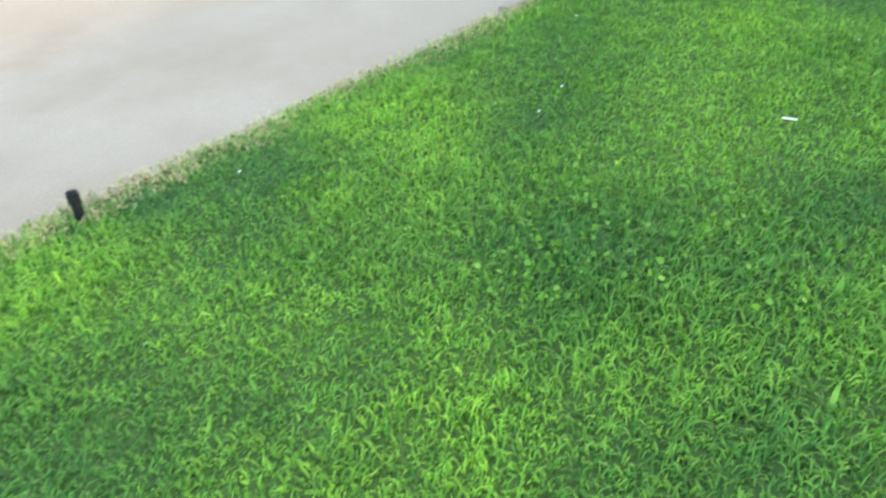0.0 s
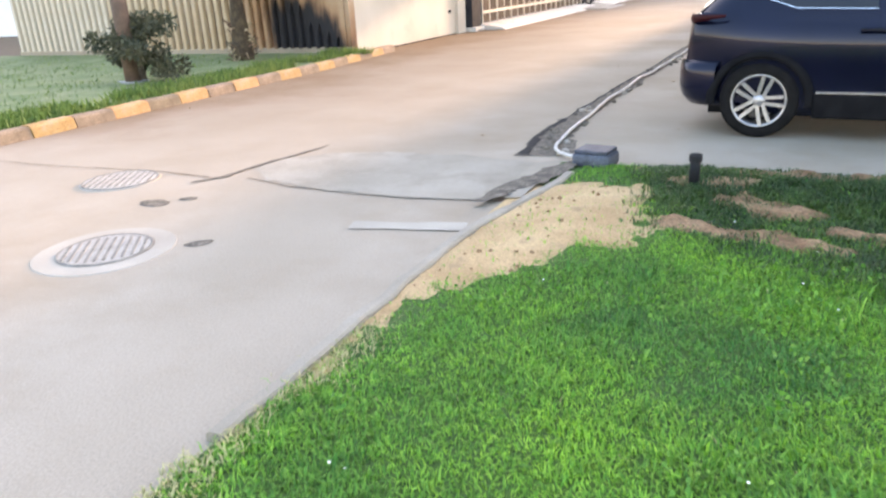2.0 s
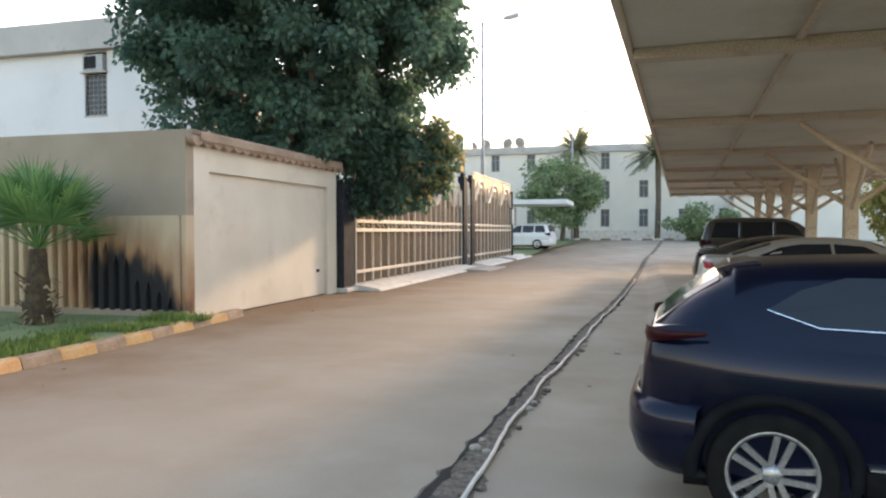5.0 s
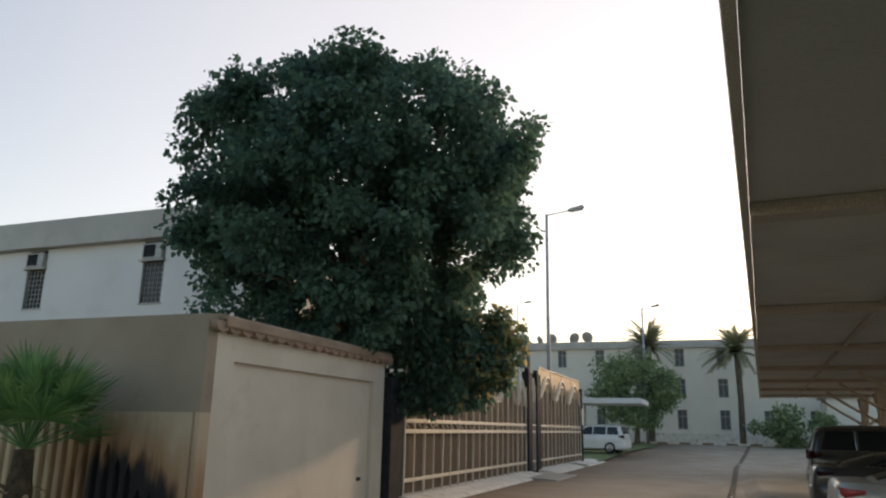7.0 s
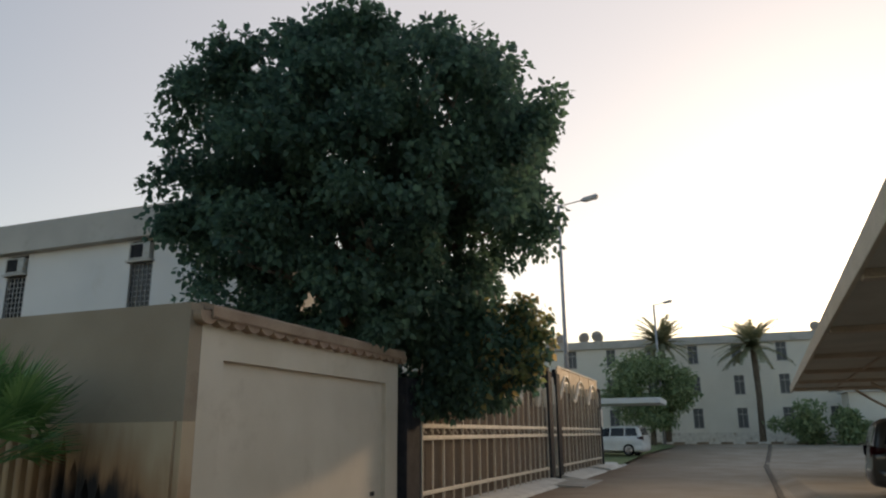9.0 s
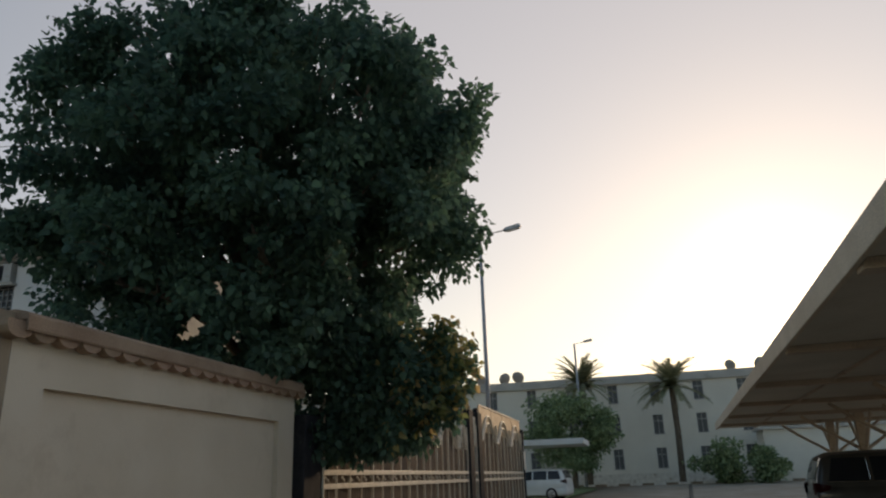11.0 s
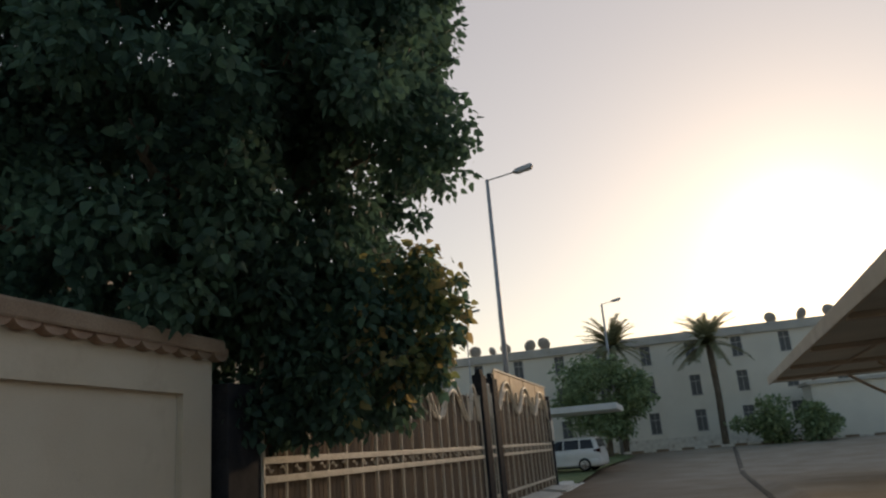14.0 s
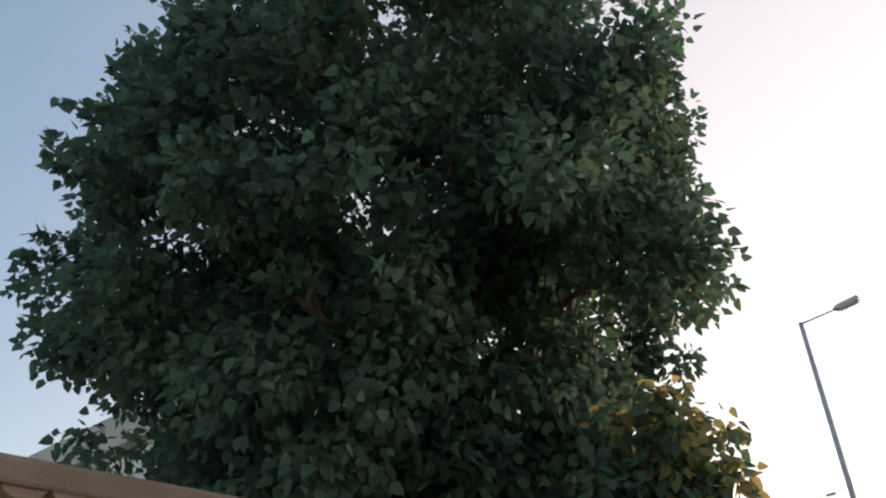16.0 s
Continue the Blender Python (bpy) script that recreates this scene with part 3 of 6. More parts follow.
def grass(name, count, x0, x1, y0, y1, length, width, material, seed, keep):
    r = np.random.default_rng(seed)
    x, y = r.uniform(x0, x1, count), r.uniform(y0, y1, count)
    ok = np.array([r.uniform() < keep(a, b) for a, b in zip(x, y)])
    x, y = x[ok], y[ok]
    n = len(x)
    z = np.array([lawn_z(a, b) for a, b in zip(x, y)]) - 0.005
    tall = np.array([0.75 + 0.6 * noise.noise((a * 1.1, b * 1.1, 5)) + 0.35 * noise.noise((a * 4.5, b * 4.5, 8)) for a, b in zip(x, y)]).clip(0.6, 1.6)
    L = length * tall * r.uniform(0.55, 1.25, n)
    a = r.uniform(0, 2 * math.pi, n)
    lean = r.uniform(0.35, 1.5, n)
    d = np.stack([np.cos(a), np.sin(a)], 1)
    s = np.stack([-np.sin(a), np.cos(a)], 1) * (width * r.uniform(0.6, 1.3, n))[:, None] * 0.5
    base = np.stack([x, y], 1)
    mid = base + d * (L * lean * 0.3)[:, None]
    tip = base + d * (L * lean * 0.85)[:, None]
    mz, tz = z + L * 0.6, z + L * (1.0 - 0.32 * lean)
    def v3(p, h):
        return np.hstack([p, h[:, None]])
    v = np.stack([v3(base - s, z), v3(base + s, z), v3(mid + s * 0.9, mz), v3(mid - s * 0.9, mz), v3(tip, tz)], 1).reshape(-1, 3)
    i = np.arange(n)[:, None] * 5
    f = np.concatenate([np.hstack([i, i + 1, i + 2]), np.hstack([i, i + 2, i + 3]), np.hstack([i + 3, i + 2, i + 4])])
    me = bpy.data.meshes.new(name)
    me.vertices.add(len(v))
    me.vertices.foreach_set("co", v.ravel())
    me.loops.add(len(f) * 3)
    me.loops.foreach_set("vertex_index", f.ravel().astype(np.int32))
    me.polygons.add(len(f))
    me.polygons.foreach_set("loop_start", np.arange(len(f), dtype=np.int32) * 3)
    me.update(calc_edges=True)
    me.materials.append(material)
    return new(name, me)


def bare(x, y):
    edge = 0.03 + (0.97 - 0.6 * ease(-0.1, 0.3, noise.noise((y * 0.9, 3, 0))) * (1 - ease(0.1, 0.4, x - EDGE))) * ease(-0.06, 0.14, x - EDGE + 0.09 * noise.noise((y * 2.3, 0, 0)) + 0.05 * noise.noise((y * 9, 0, 0)))
    if y > 4.9 and x < bend(y) + 0.05:
        return 0
    c, t = sandy(x, y)
    if x < -1.75 and y > 6.2:
        edge *= 0.35 + 0.5 * max(0, noise.noise((x * 3, y * 3, 21)))
    return max(0.03, 1 - max(c * 1.1, t * 0.66)) * edge * (1 - 0.25 * ease(0.2, 0.5, noise.noise((x * 1.3, y * 1.3, 12))))


def dark_share(x, y):
    """Where the lawn's blades turn darker and longer: its far corner by the parking bay."""
    k = 0.5 * noise.noise((x * 1.1, y * 1.1, 31)) + 0.25 * noise.noise((x * 3.1, y * 3.1, 33))
    return 0.92 * ease(4.7, 5.9, y + 0.35 * x + k) * ease(-2.1, -1.5, x)


NEAR = grass("grass", 340000, EDGE - 0.06, 2.2, -0.8, 7.25, 0.048, 0.0054, M_GRASS, 11, lambda x, y: bare(x, y) * (1 - dark_share(x, y)) if y > 0 or x < -0.2 else 0)
DARKGRASS = grass("grass", 120000, -2.2, 2.2, 4.0, 7.25, 0.075, 0.007, M_GRASSDARK, 15, lambda x, y: bare(x, y) * dark_share(x, y))
tagged(DARKGRASS, "darker, longer grass at the dug corner of the lawn", "grass", kind="stuff")
tagged(NEAR, "lush bright green lawn grass", "grass", kind="stuff")
FAR = grass("grass", 50000, EDGE, 8.5, -5.0, 7.25, 0.09, 0.012, M_GRASS, 12, lambda x, y: bare(x, y) * (1.0 if x > 2.1 or y < -0.7 or (y < 0.1 and x > -0.3) else 0.03))
tagged(FAR, "lush bright green lawn grass further along", "grass", kind="stuff")
STRAW = grass("straw", 9000, EDGE - 0.1, 1.6, 3.0, 7.3, 0.05, 0.004, M_STRAW, 13, lambda x, y: 0.9 * sandy(x, y)[1] * (1 - sandy(x, y)[1]) + 0.5 * sandy(x, y)[0] * (1 - sandy(x, y)[0]) + 0.02)
tagged(STRAW, "dry straw-coloured blades round the lawn's bare patches", "dry grass", kind="stuff")


def thin_edge(x, y):
    """How far the lawn has dried out beside the road."""
    return max(0, 1 - (x - EDGE) / (0.22 + 0.22 * noise.noise((y * 0.9, 3, 0)) + 0.1 * noise.noise((y * 4, 7, 0)))) * ease(-0.25, 0.15, noise.noise((y * 1.1, 9, x)))


EDGE_STRAW = grass("straw", 15000, EDGE - 0.1, EDGE + 0.5, -0.6, 4.6, 0.055, 0.005, M_STRAW, 14, lambda x, y: 0 if (y > 2.8 and x < EDGE + 0.045) or x < EDGE - 0.05 else min(1, 1.6 * thin_edge(x, y)))
tagged(EDGE_STRAW, "dry matted grass along the road side of the lawn", "dry grass", kind="stuff")

# ---- garage: front at x = -9.85, fluted side wall along y = 15.8 ----
GX, GY0, GY1, GH = -9.85, 15.8, 22.5, 3.35
garage = empty("garage", pose(0, 0, 0), "cream rendered garage with closed door, tiled coping and fluted side wall", "garage")
DY0, DY1, DZ = 16.55, 21.92, 2.83
part("front_wall", prism(bmesh.new(), [(GY0 + 0.254, 0), (DY0, 0), (DY0, DZ), (DY1, DZ), (DY1, 0), (GY1, 0), (GY1, GH), (GY0 + 0.254, GH)], "x", GX - 0.3, GX), M_WHITEWALL, garage)
part("back_wall", cbox(-16.0, GY1 - 0.25, 0, GX - 0.305, GY1 - 0.002, GH), M_WHITEWALL, garage)
part("roof", cbox(-16.0, GY0 + 0.26, 3.1, GX - 0.31, GY1 - 0.26, 3.25), M_BAND, garage)
door = part("garage_door", cbox(GX - 0.2, DY0 - 0.05, 0.02, GX - 0.09, DY1 + 0.05, DZ + 0.05), M_WHITEWALL, garage, "closed cream sliding garage door")
part("door_lock", cbox(GX - 0.095, DY1 - 0.5, 0.62, GX - 0.07, DY1 - 0.33, 0.7, bevel=0.008), M_DARKMETAL, door)
part("door_gap", cbox(GX - 0.13, DY0, 0.004, GX - 0.085, DY1, 0.03), M_DARKMETAL, door)
# coping of rounded tiles along the front
ridge = part("coping", prism(bmesh.new(), [(GX - 0.42, GH + 0.003), (GX + 0.04, GH + 0.003), (GX + 0.05, GH + 0.05), (GX - 0.1, GH + 0.10), (GX - 0.42, GH + 0.12)], "y", GY0 + 0.256, GY1 + 0.12), M_TILE, garage, "faded terracotta coping")
tile_line = [(-0.168, 0.11), (-0.17, 0.04)] + [(-0.16 * math.cos(math.pi * k / 10), 0.03 - 0.1 * math.sin(math.pi * k / 10)) for k in range(1, 10)] + [(0.17, 0.04), (0.168, 0.11)]
tile0 = part("roof_tile", prism(bmesh.new(), tile_line, "x", 0.003, 0.14), M_TILE, ridge)
tile0.matrix_basis = pose(GX, GY0 + 0.2, GH - 0.012)
for k in range(1, 20):
    t = new("roof_tile", tile0.data)
    t.parent = ridge
    t.matrix_basis = pose(GX + 0.012 * math.sin(k * 5.1), GY0 + 0.2 + k * 0.342, GH - 0.012 + 0.005 * math.sin(k * 3.3), 0, 0, 1.5 * math.sin(k * 7))
coping = prism(bmesh.new(), [(GX - 0.12, GH + 0.125), (GX - 0.001, GH + 0.125), (GX + 0.146, GH + 0.125), (GX + 0.146, GH + 0.01), (GX + 0.165, GH + 0.005), (GX + 0.175, GH + 0.03), (GX + 0.17, GH + 0.16), (GX + 0.14, GH + 0.20), (GX - 0.001, GH + 0.235), (GX - 0.12, GH + 0.235)], "y", GY0 + 0.252, GY0 + 6.75)
part("coping_slab", coping, M_TILE, ridge, "faded terracotta coping")
# side wall: smooth above, fluted below
SX0 = -21.0
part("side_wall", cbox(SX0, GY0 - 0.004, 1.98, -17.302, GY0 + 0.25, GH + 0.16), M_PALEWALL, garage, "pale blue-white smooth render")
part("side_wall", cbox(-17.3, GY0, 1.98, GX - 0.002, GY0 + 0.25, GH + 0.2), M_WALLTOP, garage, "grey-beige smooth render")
part("side_core", cbox(SX0, GY0 + 0.06, 0, GX - 0.10, GY0 + 0.25, 1.978), M_FLUTEGAP, garage)
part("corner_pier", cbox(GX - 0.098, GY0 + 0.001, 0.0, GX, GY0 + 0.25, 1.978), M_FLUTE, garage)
part("plinth", cbox(SX0, GY0 - 0.012, 0, GX + 0.001, GY0 + 0.07, 0.22), M_WALLTOP, garage)
FLUTE = [(-0.076, 0.06), (-0.055, -0.02), (-0.03, -0.035), (0.03, -0.035), (0.055, -0.02), (0.076, 0.06)]
pale = []
flute_bm = prism(bmesh.new(), FLUTE, "z", 0.2, 1.975)
flute0 = part("flute", flute_bm, M_FLUTE, garage)
nfl = int((GX - SX0 - 0.3) / 0.235)
flute0.matrix_basis = pose(GX - 0.2, GY0 + 0.0, 0)
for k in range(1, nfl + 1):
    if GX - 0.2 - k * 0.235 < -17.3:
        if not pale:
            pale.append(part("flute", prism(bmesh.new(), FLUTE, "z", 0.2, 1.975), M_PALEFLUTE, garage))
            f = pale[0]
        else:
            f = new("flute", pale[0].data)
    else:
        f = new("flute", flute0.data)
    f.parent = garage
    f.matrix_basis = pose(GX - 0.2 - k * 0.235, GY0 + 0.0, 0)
# smooth infill towards the corner: the grooves die out in points, lower and lower
edge_line = [(GX - 0.11, 1.977), (GX - 0.11, 0.225), (GX - 0.30, 0.225)]
for k in range(1, 13):
    gx = GX - 0.2 - (k - 0.5) * 0.235
    base = 0.225 + 1.62 * ease(0.3, 11.5, k) + 0.05 * math.sin(k * 4.1)
    peak = min(1.93, base + 0.26 + 0.07 * math.sin(k * 2.7))
    edge_line += [(gx + 0.075, max(0.226, base)), (gx, peak), (gx - 0.075, max(0.226, base) + 0.02)]
edge_line.append((edge_line[-1][0], 1.977))
part("wall_infill", prism(bmesh.new(), edge_line, "y", GY0 - 0.039, GY0 + 0.05), M_FLUTE, garage, "smooth stained cream render")
# dark steel post bay between garage and fence
bay = empty("gate_pillar", pose(-9.86, 23.0, 0), "dark grey steel-clad pillar between garage and fence", "pillar")
part("shaft", cbox(-0.3, -0.36, 0.12, 0.17, 0.44, 3.0, bevel=0.02), M_DARKMETAL, bay)
part("pillar_base", cbox(-0.45, -0.47, 0, 0.32, 0.42, 0.12, bevel=0.02), M_PALE, bay)

# ---- fence along x = -9.7 ----
FX = -9.70


def arch_curve(y0, y1, z0, z1, n=24):
    pts = []
    for k in range(n + 1):
        u = k / n
        pts.append((0, y0 + (y1 - y0) * u, z0 + (z1 - z0) * (0.5 - 0.5 * math.cos(2 * math.pi * u)) ** 0.62))
    return pts


def fence_run(name, y0, y1, top, sheet_top, bays, label, ornament):
    f = empty(name, pose(FX, y0, 0), label, "fence")
    w = y1 - y0
    part("bottom_rail", cbox(-0.03, 0, 0.47, 0.03, w, 0.56, bevel=0.006), M_RAIL, f)
    part("middle_rail", cbox(-0.03, 0, 1.66, 0.03, w, 1.76, bevel=0.006), M_RAIL, f)
    part("upper_rail", cbox(-0.03, 0, 1.92, 0.03, w, 2.02, bevel=0.006), M_RAIL, f)
    part("sheet", cbox(-0.09, 0.02, 0.2, -0.06, w - 0.02, sheet_top), M_SHEET, f, "brown corrugated backing sheet")
    b = w / bays
    rib = None
    for k in range(int(w / 0.16)):
        if rib is None:
            rib = part("sheet_rib", cbox(-0.061, -0.03, 0.2, -0.053, 0.03, sheet_top - 0.02), M_SHEET, f)
        else:
            r = new("sheet_rib", rib.data)
            r.parent = f
            r.matrix_basis = pose(0, 0.1 + k * 0.16, 0)
    bar = bal = ring = None
    for k in range(bays + 1):
        y = min(max(k * b, 0.03), w - 0.03)
        if bar is None:
            bar = part("upright", cbox(-0.03, -0.022, 0.14, 0.03, 0.022, top - 0.55, bevel=0.006), M_RAIL, f)
            bar.matrix_basis = pose(0, y, 0)
        else:
            o = new("upright", bar.data)
            o.parent = f
            o.matrix_basis = pose(0, y, 0)
        if k == bays:
            break
        yc = (k + 0.5) * b
        if bal is None:
            bal = part("baluster", cbox(-0.016, -0.013, 0.14, 0.016, 0.013, top - 0.9), M_RAIL, f)
            bal.matrix_basis = pose(0.002, yc, 0)
        else:
            o = new("baluster", bal.data)
            o.parent = f
            o.matrix_basis = pose(0.002, yc, 0)
        if k % 2 == 0:
            y2 = min(k + 2, bays) * b
            bm = bmesh.new()
            tube(bm, arch_curve(k * b + 0.02, y2 - 0.02, top - 1.35, top - 0.28), 0.045, n=6)
            tube(bm, arch_curve(k * b + 0.3, y2 - 0.3, top - 1.3, top - 0.55), 0.036, n=6)
            part("scroll", bm, M_RAIL, f, "cream wavy iron scroll")
    orn = part("rail_ornament", tube(bmesh.new(), [(0, -0.1, 1.86), (0, -0.05, 1.90), (0, 0.05, 1.80), (0, 0.1, 1.84)], 0.014, n=5), M_RAIL, f)
    orn.matrix_basis = pose(0, 0.21, 0)
    for k in range(1, int(w / 0.42)):
        o = new("rail_ornament", orn.data)
        o.parent = f
        o.matrix_basis = pose(0, 0.21 + k * 0.42, 0)
    if ornament:
        for k in range(4):
            y = w * k / 4
            part("top_panel", cbox(-0.07, y + 0.05, top - 0.95, -0.03, y + w / 4 - 0.05, top + 0.02), M_ORNSHEET, f, "orange-brown top panel")
        part("panel_frame", cbox(-0.075, 0, top + 0.025, 0.0, w, top + 0.075), M_RAIL, f)
    return f


fence_run("iron_fence", 23.46, 35.9, 4.05, 3.45, 9, "cream iron fence with wavy scrolls over brown sheet", False)
fence_run("iron_fence", 36.75, 37.45, 4.2, 3.6, 1, "narrow cream iron fence bay between dark posts", False)
fence_run("iron_fence", 38.2, 48.3, 4.45, 3.6, 6, "cream iron fence with an orange-brown panelled top", True)
gp = empty("fence_post", pose(FX, 36.3, 0), "dark square steel fence post with a cap", "post", "fence posts")
part("shaft", cbox(-0.2, -0.32, 0.0, 0.1, 0.32, 4.15, bevel=0.015), M_DARKMETAL, gp)
part("cap", cbox(-0.12, -0.2, 4.152, 0.04, 0.2, 4.32, bevel=0.02), M_DARKMETAL, gp)
copy_thing(gp, pose(FX, 37.8, 0))
ep = empty("fence_post", pose(FX, 48.55, 0), "slim dark steel end post of the fence", "post", "fence posts")
part("shaft", cbox(-0.1, -0.12, 0.0, 0.08, 0.12, 4.1, bevel=0.015), M_DARKMETAL, ep)
part("notice_plate", cbox(0.085, -0.35, 2.1, 0.1, 0.3, 3.0), M_PALE, ep, "pale blank plate")
for y0, y1, w in ((23.3, 36.2, 0.85), (37.6, 44.3, 0.9), (45.6, 51.5, 0.9)):
    kb = part("fence_kerb", prism(bmesh.new(), [(FX - 0.25, 0), (FX + w, 0), (FX + w - 0.12, 0.07), (FX + 0.15, 0.16), (FX - 0.25, 0.16)], "y", y0, y1), M_PALE)
    tagged(kb, "sloping pale cement kerb at the fence foot", "kerb", kind="structure")
slab = part("entry_slab", prism(bmesh.new(), [(FX + 0.3, 0), (FX + 1.75, 0), (FX + 1.7, 0.03), (FX + 0.3, 0.1)], "y", 33.6, 37.4), M_PATCH)
tagged(slab, "grey cement ramp slab before the fence gate", "ramp", kind="structure")

# ---- white two-storey house behind the garage ----
BY = 26.0
house = empty("house", pose(0, 0, 0), "white flat-roofed house with barred windows and air conditioners", "house")
WINS = [(-21.15, 0), (-26.75, 0), (-30.2, 0)]
WW, WZ0, WZ1 = 0.95, 5.83, 8.06
xs = sorted(w[0] for w in WINS)
HX0, HX1 = -40.0, -16.2
part("wall", cbox(HX0, BY, 0, HX1, BY + 0.3, WZ0), M_WHITEPAINT, house)
part("wall", cbox(HX0, BY, WZ1, HX1, BY + 0.3, 8.3), M_WHITEPAINT, house)
prev = HX0
for x in xs:
    part("wall", cbox(prev, BY, WZ0, x, BY + 0.3, WZ1), M_WHITEPAINT, house)
    prev = x + WW
part("wall", cbox(prev, BY, WZ0, HX1, BY + 0.3, WZ1), M_WHITEPAINT, house)
part("end_wall", cbox(HX1 - 0.3, BY + 0.305, 0, HX1, BY + 10, 8.3), M_WHITEWALL, house, "cream rendered end wall")
part("roof", cbox(HX0, BY + 0.31, 8.0, HX1 - 0.31, BY + 10, 8.28), M_BAND, house)
part("parapet", prism(bmesh.new(), [(BY - 0.28, 8.1), (BY - 0.32, 8.12), (BY - 0.32, 9.15), (BY - 0.05, 9.2), (BY + 0.25, 9.2), (BY + 0.25, 8.305), (BY - 0.003, 8.305), (BY - 0.003, 8.1)], "x", HX0, HX1 + 0.3), M_BAND, house, "projecting grey-cream roof parapet")


def barred_window(x, y, z0, z1, w, parent, ac=True):
    win = part("window", cbox(x - 0.04, y - 0.03, z0 - 0.06, x + w + 0.04, y + 0.02, z0 - 0.002, bevel=0.008), M_BAND, parent)
    part("pane", cbox(x, y + 0.12, z0, x + w, y + 0.14, z1), M_WINGLASS, win)
    top = z1 - 0.78 if ac else z1
    bm = bmesh.new()
    for k in range(6):
        xx = x + 0.02 + (w - 0.06) * k / 5
        box(bm, xx, y + 0.005, z0, xx + 0.028, y + 0.035, top)
    for k in range(9):
        zz = z0 + (top - z0 - 0.028) * k / 8
        box(bm, x, y + 0.036, zz, x + w, y + 0.056, zz + 0.028)
    part("grille", bm, M_GRILLE, win, "grey bar grille")
    if ac:
        a = part("air_conditioner", cbox(x + 0.05, y - 0.16, z1 - 0.66, x + w - 0.05, y + 0.1, z1 - 0.1, bevel=0.015), M_AC, win, "boxy window air conditioner")
        part("ac_grille", cbox(x + 0.12, y - 0.164, z1 - 0.6, x + w - 0.32, y - 0.155, z1 - 0.16), M_DARKMETAL, a)
        part("ac_shelf", cbox(x - 0.06, y - 0.18, z1 - 0.74, x + w + 0.06, y + 0.02, z1 - 0.68), M_BAND, win)
    return win


for x, _ in WINS:
    barred_window(x, BY, WZ0, WZ1, WW, house)

# ---- far three-storey block across the end of the road ----
block = empty("apartment_block", pose(0, 85, rise(85)), "long white three-storey apartment block with dishes on its roof", "building")
XA, XB, BH = -60.0, 42.0, 10.2
rows = [(1.35, 3.2), (4.5, 6.3), (7.6, 9.35)]
cols = [-55 + 4.05 * k for k in range(24)]
bm = bmesh.new()
zlast = 0
for z0, z1 in rows:
    box(bm, XA, 0, zlast, XB, 0.35, z0)
    prev = XA
    for c in cols:
        box(bm, prev, 0, z0, c, 0.35, z1)
        prev = c + 0.95
    box(bm, prev, 0, z0, XB, 0.35, z1)
    zlast = z1
box(bm, XA, 0, zlast, XB, 0.35, BH)
part("wall", bm, M_CREAMPAINT, block)
part("roof", cbox(XA, 0.36, BH - 0.4, XB, 12, BH - 0.1), M_BAND, block)
part("parapet", cbox(XA, -0.25, BH - 0.75, XB, -0.003, BH + 0.06, bevel=0.03), M_BAND, block)
part("base_course", cbox(XA, -0.06, 0, XB, -0.003, 0.9), M_PALE, block)
w0 = None
for z0, z1 in rows:
    for c in cols:
        if w0 is None:
            w0 = part("window", cbox(-0.06, -0.08, -0.08, 1.01, 0.03, -0.003), M_BAND, block)
            part("pane", cbox(0.0, 0.14, 0, 0.95, 0.16, 1.85), M_HAZEGLASS, w0)
            bm = bmesh.new()
            box(bm, 0.0, 0.1, 0, 0.05, 0.135, 1.8)
            box(bm, 0.9, 0.1, 0, 0.95, 0.135, 1.8)
            box(bm, 0.45, 0.1, 0, 0.5, 0.135, 1.8)
            box(bm, 0.05, 0.1, 1.2, 0.9, 0.135, 1.26)
            part("frame", bm, M_AC, w0)
            w0.matrix_basis = pose(c, 0, z0)
        else:
            copy_thing(w0, pose(c, 0, z0))


def dish(x, y, z, r, turn):
    d = empty("satellite_dish", pose(x, y, z, 0, 0, turn), "weathered grey satellite dish on the roof edge", "satellite dish", "roof dishes")
    bm = bmesh.new()
    tube(bm, [(0, 0, 0), (0, 0, r * 1.1)], 0.05, n=6)
    part("mast", bm, M_GALV, d)
    bm = bmesh.new()
    bmesh.ops.create_uvsphere(bm, u_segments=14, v_segments=8, radius=r)
    for v in list(bm.verts):
        if v.co.z < -r * 0.2:
            bm.verts.remove(v)
    for v in bm.verts:
        v.co.z *= 0.35
    bowl = part("bowl", bm, M_DISH, d, smooth=True)
    bowl.matrix_basis = pose(0, -0.1, r * 1.1, 115, 0, 0)
    return d


for x, r in ((-22.4, 0.62), (-20.5, 0.5), (-19.2, 0.6), (-16.8, 0.62), (-15.3, 0.66), (8.0, 0.6), (10.4, 0.6), (12.5, 0.66), (5.5, 0.55)):
    dish(x, 85.4, rise(85) + BH - 0.12, r, 40 * math.sin(x))
# a low white annex beside it
annex = empty("annex", pose(0, 79, rise(79)), "low white flat-roofed annex", "building")
part("wall", cbox(6.5, 0, 0, 40, 4, 4.2), M_CREAMPAINT, annex)
part("roof", cbox(6.2, -0.3, 4.2, 40.3, 4.3, 4.45), M_BAND, annex)
# striped kerb along the far side
kbm = None
for k in range(34):
    kk = prism(bmesh.new(), [(77.8, 0), (77.8, 0.16), (77.84, 0.2), (78.1, 0.2), (78.1, 0)], "x", 0, 0.985)
    o = part("kerb_stone", kk, M_PALE if k % 2 else M_KERBB)
    o.matrix_basis = pose(-16 + k, 0, rise(77.8) - 0.02)
    tagged(o, "black and white painted kerb stone", "kerb stone", "far striped kerb")

